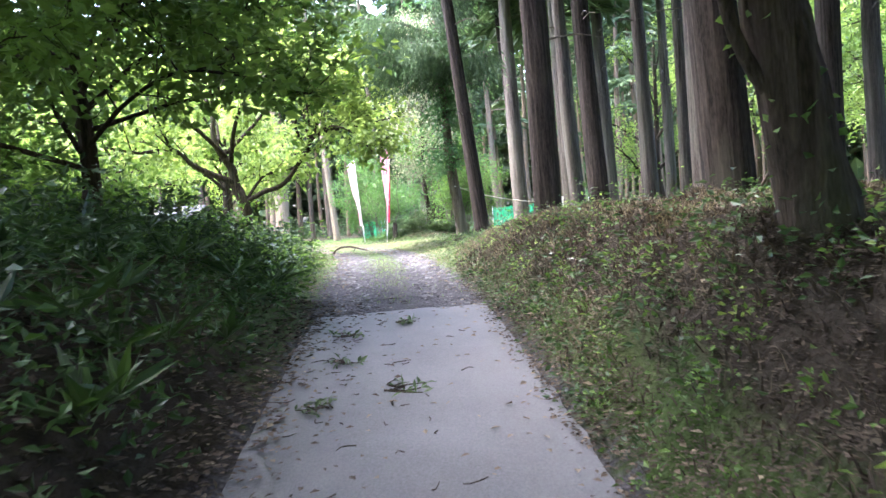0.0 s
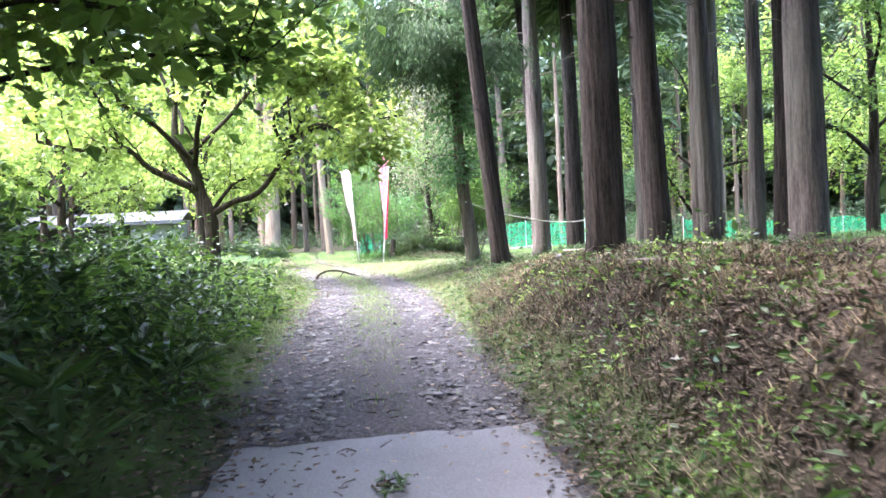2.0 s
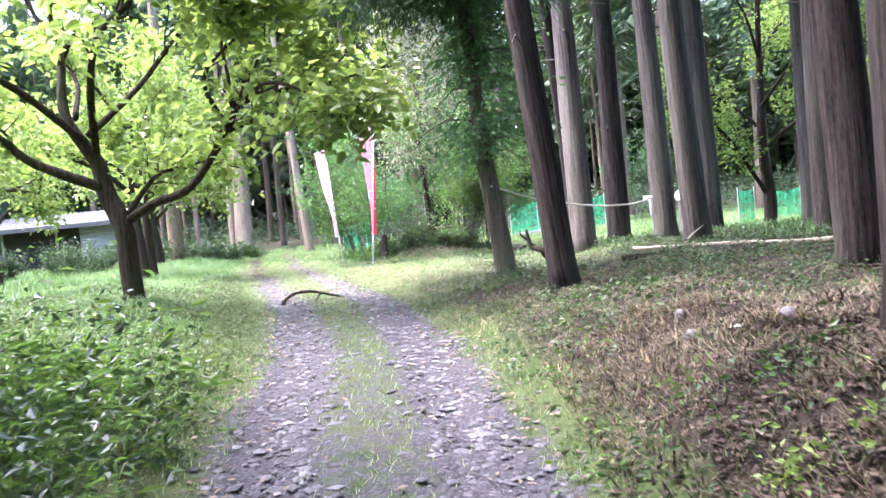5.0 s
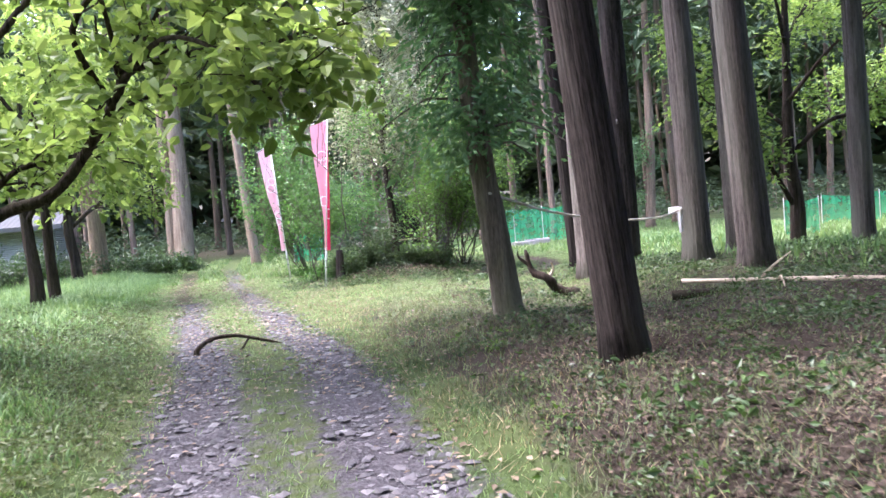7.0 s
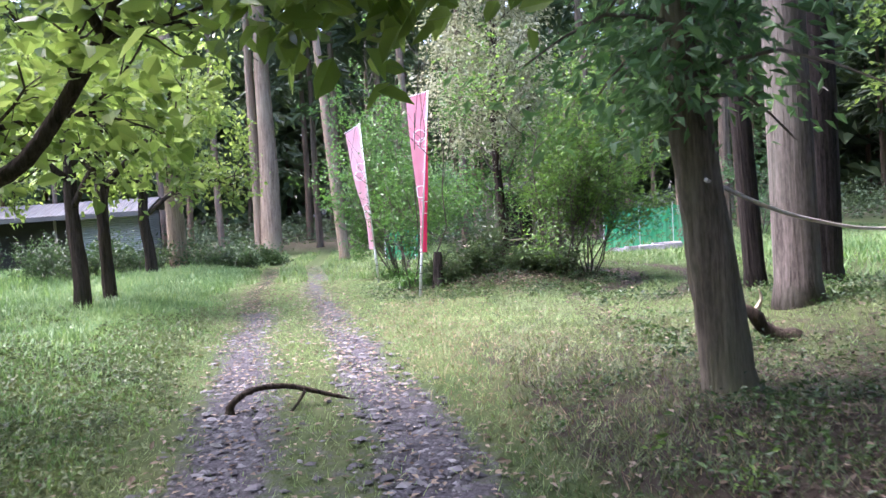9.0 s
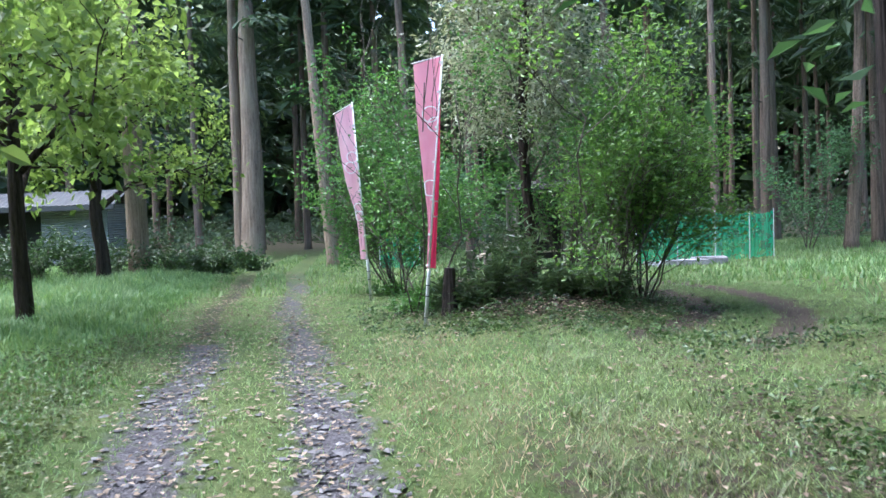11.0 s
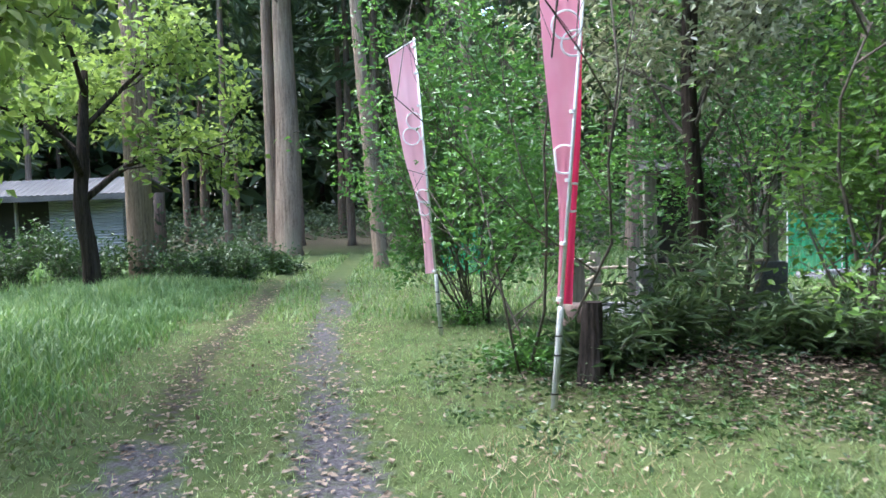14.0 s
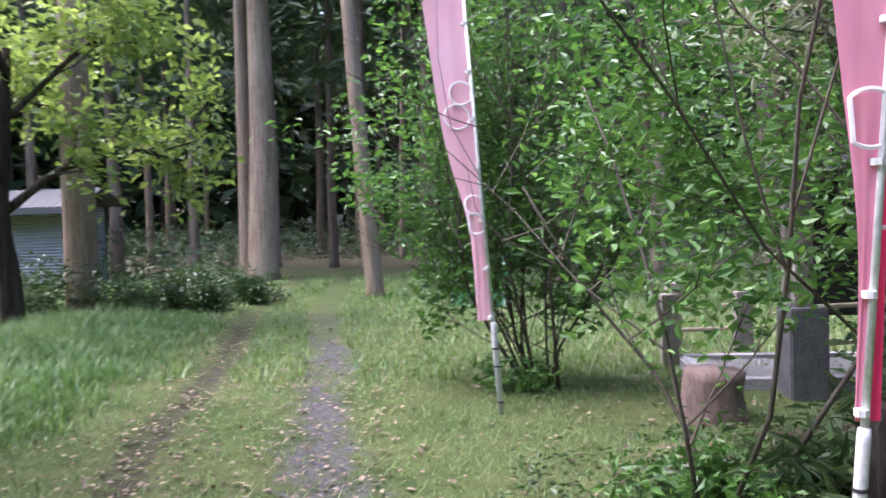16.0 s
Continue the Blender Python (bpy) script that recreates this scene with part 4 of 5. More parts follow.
shrub("shrub", LUSH, ground_at(1.0, 28.9), 8, 2.0, 0.85, M_LUSH, 5, 0.085, 0.13, 2, 4, 0.014, "shrubs of the island")
shrub("shrub", LUSH, ground_at(0.2, 31.2), 9, 2.6, 0.8, M_SHRUB, 5, 0.08, 0.12, 2, 4, 0.014, "shrubs of the island")
LOW = "low leafy shoots at the foot of the airy shrub"
for x, y, k in [(-2.0, 28.5, 0.38), (-2.3, 28.7, 0.34), (-2.9, 31.65, 0.36)]:
    shrub("bush", LOW, ground_at(x, y), 7, 0.7 * k, 0.6, M_SHRUB, 3, 0.07, 0.07, 1, 3, 0.006, "leafy shoots of the island")
DARK = "low dark evergreen bush with long narrow leaves"
for x, y, k in [(-1.2, 28.35, 0.55), (-0.6, 28.7, 0.95), (-0.2, 28.4, 0.5), (-1.6, 28.2, 0.4), (0.3, 28.3, 0.45)]:
    shrub("bush", DARK, ground_at(x, y), 9, 0.85 * k, 0.6, M_DARKLEAF, 3, 0.16, 0.06, 1, 3, 0.008, "dark bushes of the island", 0.2)
HEDGE = "low leafy weeds growing round the foot of the trees"
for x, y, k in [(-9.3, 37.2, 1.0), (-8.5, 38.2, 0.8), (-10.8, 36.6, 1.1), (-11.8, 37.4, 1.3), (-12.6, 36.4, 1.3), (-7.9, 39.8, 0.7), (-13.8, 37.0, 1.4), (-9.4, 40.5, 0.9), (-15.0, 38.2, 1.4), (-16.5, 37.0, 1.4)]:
    shrub("weed_clump", HEDGE, ground_at(x, y), 14, 0.75 * k, 1.0, M_SHADED_WEED, 5, 0.11, 0.1, 1, 3, 0.008, "weeds by the shed", 0.45)
for x, y, k in [(8.3, 40.3, 1.25), (-1.2, 40.0, 1.2), (-4.3, 42.5, 1.2)]:
    shrub("sapling", "young fresh green sapling at the edge of the wood", ground_at(x, y), 4, 1.9 * k, 0.7, M_HINOKI, 5, 0.13, 0.12, 2, 3, 0.018, "saplings at the wood's edge", 0.45)


# ---- ground cover ----
def scatter(n, x0, x1, y0, y1, keep):
    x, y = rng.uniform(x0, x1, n), rng.uniform(y0, y1, n)
    k = rng.uniform(0, 1, n) < keep(x, y)
    x, y = x[k], y[k]
    return np.stack([x, y, height(x, y)], 1)


def patchy(x, y, s=1.0):
    return 0.5 + 0.5 * np.sin(x * 2.1 * s + 1.7 * np.sin(y * 1.6 * s)) * np.sin(y * 1.9 * s + 1.3 * np.sin(x * 1.2 * s))


def lawn_keep(x, y):
    d = np.abs(lane_off(x, y))
    rut = np.exp(-((d - 0.62 - 0.1 * wavy(x * 0.7, y * 0.9)) / np.interp(y, [18, 24, 29], [0.45, 0.34, 0.42])) ** 2)
    k = (1 - 0.97 * rut * (0.6 + 0.4 * worn(x, y))) * (1 - 0.92 * np.exp(-(ring_off(x, y) / 0.3) ** 2)) * np.interp(y, [8.5, 10, 15, 20, 23], [0.15, 0.4, 0.5, 0.6, 1.0])
    k = np.where((d > 0.9) & (y < 20), 0.8, k)
    k *= 1 - 0.85 * smooth(1.25 - np.hypot((x + 0.55) / 1.9, (y - 28.6) / 1.6))
    wood = smooth((lane_off(x, y) - 1.2) / 1.0) * np.interp(y, [14, 18, 24], [0.8, 0.6, 0.0])
    return k * (1 - wood) * (0.55 + 0.45 * patchy(x, y, 0.8))


at = scatter(300000, -9, 4.5, 8.5, 34, lawn_keep)
tagged(mesh_object("lawn_grass", *blades(at, 0.045, 0.0033, 1.0, True), M_GRASS), "short trodden grass of the clearing", "grass", kind="stuff")
at = scatter(45000, -9, 13, 32, 46, lambda x, y: 0.8 * (np.abs(np.abs(lane_off(x, y)) - 0.62) > 0.25))
tagged(mesh_object("meadow_grass", *blades(at, 0.11, 0.015, 0.5, True), M_GRASS), "grass at the edge of the wood", "grass", kind="stuff")
at = scatter(26000, 4, 22, 15, 36, lambda x, y: np.interp(x, [4, 7], [0.15, 0.9]))
tagged(mesh_object("glade_grass", *blades(at, 0.16, 0.024, 0.5, True), M_TALLGRASS), "grass of the sunny glade", "grass", kind="stuff")


def tall_keep(x, y):
    d = -lane_off(x, y)
    edge = 1.1 + 0.35 * wavy(x * 0.9, y * 1.1)
    return smooth((d - edge) / 0.8) * np.interp(y, [12, 14.5], [0.05, 1.0]) * (0.6 + 0.4 * patchy(x, y))


at = scatter(210000, -11, -1.5, 8, 38, tall_keep)
tagged(mesh_object("tall_grass", *blades(at, np.interp(at[:, 1], [12, 15, 22, 26, 30], [0.25, 0.13, 0.12, 0.2, 0.3]) * (0.35 + 0.65 * smooth((-lane_off(at[:, 0], at[:, 1]) - 1.1) / 1.8)) * (0.7 + 0.6 * patchy(at[:, 0], at[:, 1], 1.3)), 0.008, 0.55), M_TALLGRASS), "tall soft grass beside the lane", "grass", kind="stuff")
at = scatter(30000, -22, -9, 8, 44, lambda x, y: 0.9 + 0 * x)
tagged(mesh_object("grove_grass", *blades(at, 0.3, 0.024, 0.5, True), M_TALLGRASS), "rough grass under the persimmon trees", "grass", kind="stuff")


def weeds(name, label, n, area, keep, size, lift, material, width=0.5, droop=0.1):
    at = scatter(n, *area, keep)
    at[:, 2] += rng.uniform(0, 1, len(at)) ** 1.3 * lift * (0.35 + 0.9 * patchy(at[:, 0], at[:, 1], 1.6))
    tagged(mesh_object(name, *leaves(at, size, width, droop), material), label, "weeds", kind="stuff")


# The bank's deep shade is carried by these leaves' darker tone.
weeds("bank_weeds", "dense leafy weeds covering the shady bank", 75000, (-7, -0.9, -1, 15), lambda x, y: smooth((-lane_off(x, y) - 1.0) / 0.5) * np.interp(y, [12.5, 15], [1, 0.25]) * (0.35 + 0.65 * patchy(x, y)), 0.085, 0.75, M_SHADED_WEED)
weeds("verge_weeds", "low weeds in the grass by the lane", 46000, (-8, -1.5, 13, 27), lambda x, y: smooth((-lane_off(x, y) - 1.0) / 0.6) * (patchy(x, y, 0.7) > 0.35), 0.05, 0.18, M_VERGE)
def clumps(n, area, keep, across, leaf, material, name, label, rise=0.16, category="weeds", width=0.5):
    """Little plants: leaves gathered into separate tufts of different size."""
    foot = scatter(n, *area, keep)
    k = rng.integers(10, 34, len(foot))
    big = np.repeat(rng.uniform(0.4, 1.3, len(foot)) ** 1.5, k)
    at = np.repeat(foot, k, 0)
    off = rng.normal(0, 1, at.shape) * across * big[:, None]
    off[:, 2] = np.abs(off[:, 2]) * rise / across * 0.6
    head = off.copy()
    head[:, 2] = 0.25 * across
    tagged(mesh_object(name, *leaves(at + off, leaf * (0.6 + 0.5 * big), width, 0.15, unit(head), 0.5), material), label, category, kind="stuff")


BANK = (0.0, 4.8, 0.5, 19)
clumps(3600, BANK, lambda x, y: smooth((lane_off(x, y) - 0.85) / 0.3) * smooth((patchy(x, y, 1.1) - 0.35) / 0.3) * np.interp(lane_off(x, y), [1.4, 1.9, 4], [0.9, 0.14, 0.06]) * np.interp(y, [3, 6, 9, 12], [0.5, 1.0, 0.6, 0.3]), 0.07, 0.04, M_WEED, "slope_weeds", "patchy green weeds on the leaf-strewn slope")
clumps(2600, BANK, lambda x, y: smooth((lane_off(x, y) - 0.9) / 0.4) * smooth((patchy(x + 1, y + 2, 0.9) - 0.25) / 0.3) * np.interp(lane_off(x, y), [1.5, 2.2, 4], [0.8, 0.25, 0.12]) * np.interp(y, [8, 13], [1, 0.3]), 0.08, 0.05, M_SHADED_WEED, "slope_ferns", "dull dark ferns and ivy on the slope", category="ferns")
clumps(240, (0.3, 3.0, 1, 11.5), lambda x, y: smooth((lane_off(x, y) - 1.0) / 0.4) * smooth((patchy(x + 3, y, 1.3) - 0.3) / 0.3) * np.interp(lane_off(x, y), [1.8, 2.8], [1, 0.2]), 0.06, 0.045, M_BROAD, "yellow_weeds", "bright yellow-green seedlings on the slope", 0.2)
clumps(2400, (-0.6, 6.0, 11, 23), lambda x, y: smooth((lane_off(x, y) - 0.95) / 0.5) * smooth((patchy(x + 2, y + 1, 1.0) - 0.3) / 0.35) * np.interp(y, [11, 14, 20, 23], [0.3, 1, 0.8, 0.0]), 0.06, 0.034, M_SHADED_WEED, "floor_weeds", "small dull green plants on the woodland floor", 0.07)
clumps(1100, (-3.2, 2.2, 26.0, 30.2), lambda x, y: smooth(1.5 - np.hypot((x + 0.55) / 2.0, (y - 28.6) / 1.9)), 0.075, 0.045, M_SHADED_WEED, "island_weeds", "low dark plants among the dead leaves of the island", 0.12)
clumps(4200, (-8, -2.0, 12.5, 25), lambda x, y: smooth((-lane_off(x, y) - 1.0) / 0.5) * smooth((patchy(x, y, 0.8) - 0.2) / 0.4), 0.06, 0.034, M_VERGE, "verge_clumps", "clumps of leafy weeds in the rough grass", 0.1)
clumps(700, (-8, -1.5, 8, 15), lambda x, y: smooth((-lane_off(x, y) - 1.1) / 0.5), 0.14, 0.09, M_LUSH, "bank_ferns", "fresh green ferns on the bank", 0.36, "ferns", 0.36)
at = scatter(130000, -0.8, 7.0, 7, 27, lambda x, y: smooth((lane_off(x, y) - 0.85) / 0.5) * (0.15 + 0.85 * smooth((patchy(x, y, 0.9) - 0.2) / 0.5)) * np.interp(y, [7, 10, 14], [0.3, 0.6, 1]) * np.interp(lane_off(x, y), [2, 3, 5], [1, 0.55, 0.35]))
tagged(mesh_object("wood_grass", *blades(at, 0.075, 0.0042, 0.9, True), M_WOODGRASS), "thin dull grass on the woodland floor", "grass", kind="stuff")
weeds("wood_weeds", "sparse low plants on the woodland floor", 26000, (0.5, 7, 15, 27), lambda x, y: smooth((lane_off(x, y) - 1.0) / 0.6) * smooth((patchy(x, y, 0.9) - 0.4) / 0.3), 0.06, 0.14, M_SHADED_WEED)


def broad_clumps():
    """Long strap-leaved plants among the weeds of the shady bank."""
    b = Build()
    for _ in range(70):
        y = rng.uniform(0.5, 10)
        x = float(along(LANE_X, y)) - rng.uniform(1.3, 3.4)
        a = rng.uniform(0, 6.28, 9)
        foot = np.tile(np.array(ground_at(x, y, rng.uniform(0.05, 0.3))), (9, 1))
        b.put(*leaves(foot, 0.38, 0.16, -0.25, np.column_stack([np.cos(a), np.sin(a), 0.35 + 0 * a]), 0.25, 0.03))
    return tagged(b.object("strap_leaf_plants", M_SHADED_WEED), "strap-leaved plants on the shady bank", "plants", kind="stuff")


broad_clumps()
# Fern green raised to carry the sunlight on the bank's top.
M_FERN = foliage("fern_fronds", (0.05, 0.11, 0.02), (0.11, 0.21, 0.04), (0.23, 0.33, 0.08), 0.5, 0.45, 0.7)
clumps(900, (-7, -1.3, 7.5, 14.5), lambda x, y: smooth((-lane_off(x, y) - 1.15) / 0.5) * smooth((patchy(x + 2, y, 0.9) - 0.2) / 0.4), 0.15, 0.085, M_FERN, "sunny_ferns", "green ferns on top of the bank, brightened for sunlight", 0.5, "ferns", 0.3)
M_DRY = foliage("dry_grass_blades", (0.12, 0.085, 0.06), (0.22, 0.165, 0.11), (0.4, 0.34, 0.22), 0.2, 0.7, 0.7)
at = scatter(60000, 0, 4.5, 2, 13.5, lambda x, y: np.interp(y, [10.5, 13.5], [1, 0.1]) * smooth((lane_off(x, y) - 1.0) / 0.5) * (1.0 - 0.7 * patchy(x, y, 1.1)) * np.interp(lane_off(x, y), [2.2, 4], [1, 0.3]))
dry = scatter(50000, 0.2, 5.0, 5, 14, lambda x, y: smooth((lane_off(x, y) - 0.95) / 0.4) * smooth((patchy(x + 4, y, 1.2) - 0.25) / 0.4) * np.interp(lane_off(x, y), [2.2, 4], [1, 0.5]))
tagged(mesh_object("bank_straw", *blades(dry, 0.07, 0.004, 1.2, True), M_DRY), "beige dry grass stalks on the bank", "grass", kind="stuff")
tagged(mesh_object("dead_ferns", *blades(at, 0.085, 0.005, 1.1), M_LITTER), "brown dead ferns and stalks on the bank", "ferns", kind="stuff")
at = scatter(60000, -2.5, 4.0, 12, 27, lambda x, y: smooth((lane_off(x, y) - 0.8) / 0.4) * np.exp(-((lane_off(x, y) - 1.7) / 0.9) ** 2) * (0.4 + 0.6 * patchy(x, y, 0.6)))
tagged(mesh_object("dry_grass", *blades(at, 0.05, 0.0034, 1.1, True), M_DRY), "beige dry grass along the track", "grass", kind="stuff")
weeds("undergrowth", "dark undergrowth of the conifer wood", 30000, (-30, 30, 46, 70), lambda x, y: np.maximum(smooth((np.abs(lane_off(x, y)) - 2.0) / 1.5), y > 55), 0.24, 1.6, M_NEEDLE)


def litter(name, label, n, area, keep, size, material=M_LITTER, lift=0.012):
    at = scatter(n, *area, keep)
    at[:, 2] += lift
    h = rng.normal(0, 1, (len(at), 3))
    h[:, 2] = rng.normal(0, 0.12, len(at))
    v, f = leaves(at, size, 0.55, 0.0, h * 3, 0.15, 0.1, 0.75)
    tagged(mesh_object(name, v, f, material), label, "leaves", kind="stuff")


litter("fallen_leaves", "dry fallen leaves along the edges of the lane", 9000, (-3.5, 2.5, -1, 20), lambda x, y: np.exp(-((np.abs(lane_off(x, y)) - 1.0) / 0.3) ** 2) + 0.05, 0.06, M_PALELITTER, lift=0.025)
litter("slope_leaves", "brown leaf litter on the bank", 210000, (0.2, 6, 1, 26), lambda x, y: smooth((lane_off(x, y) - 0.72) / 0.3) * np.interp(y, [12, 16, 26], [1, 0.45, 0.25]) * (1.1 - 0.6 * patchy(x, y, 1.1)) * np.interp(lane_off(x, y), [2.5, 4.5], [1, 0.5]), 0.042, lift=0.03)
litter("bank_leaves", "small brown leaves and needles matted on the slope", 90000, (0.6, 4.6, 2, 13), lambda x, y: smooth((lane_off(x, y) - 0.9) / 0.3), 0.03, lift=0.02)
litter("shade_leaves", "dark leaf litter at the foot of the shady bank", 14000, (-5, -0.8, -1, 9), lambda x, y: smooth((-lane_off(x, y) - 0.7) / 0.3), 0.065, lift=0.025)
litter("island_leaves", "dead leaves heaped under the shrubs", 12000, (-3.2, 2, 26.3, 31), lambda x, y: smooth(1.35 - np.hypot((x + 0.55) / 2.0, (y - 28.6) / 1.7)), 0.052, lift=0.03)
litter("mound_leaves", "pale brown dead leaves on the front of the mound", 2000, (-2.6, 1.6, 26.7, 28.6), lambda x, y: smooth(1.3 - np.hypot((x + 0.45) / 1.9, (y - 28.2) / 1.2)), 0.055, M_PALELITTER, lift=0.045)
litter("lane_leaves", "scattered pale leaves on the grassy track", 36000, (-8, 2, 18, 38), lambda x, y: 0.12 + 0.88 * np.exp(-((np.abs(lane_off(x, y)) - 0.55) / 0.45) ** 2) * np.interp(y, [19, 23, 28, 33], [0.3, 1, 1, 0.2]), 0.055, M_PALELITTER, lift=0.025)


litter("slab_leaves", "single pale leaves lying on the concrete", 260, (-1.3, 1.0, 1, 9), lambda x, y: 0.5 + 0 * x, 0.045, M_PALELITTER, lift=0.03)
litter("slab_debris", "dark rotting leaves blown over the concrete", 2000, (-1.6, 0.6, 1, 8.2), lambda x, y: np.exp(-((lane_off(x, y) + 0.75) / 0.35) ** 2), 0.05, lift=0.045)


def gravel_stones():
    at = scatter(60000, -4.5, 1, 8, 26, lambda x, y: np.exp(-((np.abs(lane_off(x, y)) - 0.6) / 0.3) ** 2) * np.interp(y, [8, 20, 26], [1, 0.8, 0.3]))
    n = len(at)
    r = (0.008 + 0.042 * rng.uniform(0, 1, n) ** 3)[:, None, None] * rng.uniform(0.6, 1.3, (n, 6, 1))
    base = np.array([(1, 0, 0), (0, 1, 0), (-1, 0, 0), (0, -1, 0), (0, 0, 0.7), (0, 0, -0.7)], float)
    a = rng.uniform(0, 6.28, n)
    rot = np.stack([np.stack([np.cos(a), -np.sin(a), 0 * a], 1), np.stack([np.sin(a), np.cos(a), 0 * a], 1), np.stack([0 * a, 0 * a, 1 + 0 * a], 1)], 1)
    v = np.einsum("nij,kj->nki", rot, base * [1.3, 0.9, 0.5]) * r + at[:, None] + [0, 0, 0.006]
    i = np.arange(n)[:, None] * 6
    f = np.concatenate([i + q for q in ([0, 1, 4], [1, 2, 4], [2, 3, 4], [3, 0, 4], [1, 0, 5], [2, 1, 5], [3, 2, 5], [0, 3, 5])])
    m, t, p = nodes_of("gravel_stone")
    g = t.nodes.new("ShaderNodeNewGeometry")
    t.links.new(ramp(t, g.outputs["Random Per Island"], [(0, (0.05, 0.047, 0.05)), (0.8, (0.12, 0.114, 0.12)), (1, (0.2, 0.193, 0.195))]), p.inputs["Base Color"])
    p.inputs["Roughness"].default_value = 0.85
    tagged(mesh_object("gravel", v.reshape(-1, 3), f, m), "loose grey gravel in the wheel ruts", "gravel", kind="stuff")


gravel_stones()


# ---- banners ----
def strip(left, right, wave=0.02, rows=26, cols=7, phase=0.0):
    """Cloth between two edges, with soft vertical folds."""
    l, r = bent(left, rows), bent(right, rows)
    n = min(len(l), len(r))
    v, f = [], []
    for i in range(n):
        for k in range(cols):
            s = k / (cols - 1)
            q = l[i] * (1 - s) + r[i] * s
            q = q + np.array([0, 1, 0]) * wave * math.sin(s * 7 + phase + i * 0.05) * (0.4 + s * (1 - s) * 2.4)
            v.append(q)
    for i in range(n - 1):
        for k in range(cols - 1):
            f.append([i * cols + k, i * cols + k + 1, (i + 1) * cols + k + 1, (i + 1) * cols + k])
    return v, f


def ring(left, right, across, cz, r):
    """A ring lying on the cloth between two edges; it stops at the edge."""
    l, q = bent(left, 12), bent(right, 12)
    pts = []
    for a in np.linspace(0, 2 * np.pi, 41):
        z = cz + r * math.sin(a)
        pl = np.array([np.interp(-z, -l[:, 2], l[:, k]) for k in range(3)])
        pr = np.array([np.interp(-z, -q[:, 2], q[:, k]) for k in range(3)])
        s = across + r * math.cos(a) / max(np.linalg.norm(pr - pl), 0.05)
        pts.append((pl * (1 - s) + pr * s + [0, -0.024, 0]) if 0.04 < s < 0.97 else None)
    start = next((i for i, p in enumerate(pts) if p is None), 0)
    pts = pts[start:] + pts[:start]
    run = [p for p in pts if p is not None]
    return tube(run, [0.009, 0.009], 5)


def banner(name, label, at, lean, tall, parts, rings, ties):
    t = thing(name, label, "banner", at, "banners on poles")
    tip = np.array([lean[0] * tall, lean[1] * tall, tall])
    foot = -0.06 * tip
    socket = mesh_object("pole_foot", *tube([foot, tip * 0.19, tip * 0.2], [0.023, 0.023, 0.02], 12), M_POLE, t, "grey tube foot of the pole", True)
    pole = mesh_object("pole", *tube([tip * 0.18, tip], [0.014, 0.012], 10), M_WHITE, t, "white upper pole", True)
    sheets = []
    w = np.array(parts[0][0][0])
    mesh_object("crossbar", *tube([tip + [0.02, -0.01, -0.015], w + [-0.025, -0.005, 0.012]], [0.008, 0.008], 8), M_WHITE, pole)
    for left, right, material, part_name, wave in parts:
        sheets.append(mesh_object(part_name, *strip(left, right, wave), material, t, smooth=True))
    for which, across, cz, r in rings:
        mesh_object("printed_ring", *ring(parts[which][0], parts[which][1], across, cz, r), M_PRINT, sheets[which], "white printed ring")
    for s in ties:
        q = tip * s
        mesh_object("tie", *tube([q - [0.012, 0, 0.012], q + [-0.012, 0, 0.012]], [0.026, 0.026], 8), M_WHITE, pole)
    for s in (0.02, 0.1, 0.14):
        q = tip * s
        mesh_object("clamp", *tube([q - [0, 0, 0.006], q + [0, 0, 0.006]], [0.027, 0.027], 10), M_DARKWOOD, socket, "dark wire clamp")
    return t


def on_pole(lean, z, back=0.02):
    return (lean[0] * z, lean[1] * z + back, z)


# tall pink banner at the island's front; its pole leans across the hanging cloth
L1, H1 = (0.096, 0.048), 3.42
banner("banner", "faded pink and crimson banner on a leaning white pole", (-2.018, 27.57, 1.0), L1, H1, [
    ([(-0.04, 0.1, 3.29), (-0.02, 0.12, 2.6), (0.03, 0.1, 1.9), (0.07, 0.08, 1.32), (0.04, 0.05, 0.7)], [on_pole(L1, 3.4), on_pole(L1, 2.6), on_pole(L1, 1.9), on_pole(L1, 1.32), on_pole(L1, 0.7)], M_PINK, "pink_cloth", 0.012),
    ([on_pole(L1, 3.4, 0.026), on_pole(L1, 2.6, 0.026), on_pole(L1, 1.9, 0.026), on_pole(L1, 1.32, 0.026), on_pole(L1, 0.7, 0.026)], [(0.32, 0.2, 3.36), (0.27, 0.2, 2.6), (0.24, 0.17, 1.9), (0.19, 0.13, 1.3), (0.15, 0.1, 0.69)], M_RED, "crimson_cloth", 0.008)],
    [(0, 0.62, 2.66, 0.1), (0, 0.85, 2.53, 0.09), (0, 0.6, 1.72, 0.1), (1, 0.55, 1.45, 0.1)], [0.215, 0.33, 0.46, 0.6, 0.73, 0.86, 0.97])
L2, H2 = (-0.066, 0.06), 3.36
banner("banner", "pale pink banner with white rings on a white pole", (-3.144, 30.69, 0.98), L2, H2, [
    ([(-0.53, 0.2, 3.15), (-0.39, 0.14, 2.1), (-0.21, 0.1, 1.38), (-0.16, 0.05, 0.68)], [on_pole(L2, 3.33), on_pole(L2, 2.1), on_pole(L2, 1.38), on_pole(L2, 0.68)], M_PALEPINK, "pink_cloth", 0.022)],
    [(0, 0.5, 2.24, 0.095), (0, 0.7, 2.42, 0.09), (0, 0.6, 1.56, 0.075), (0, 0.45, 1.42, 0.08)], [0.21, 0.32, 0.43, 0.55, 0.66, 0.77, 0.88, 0.97])


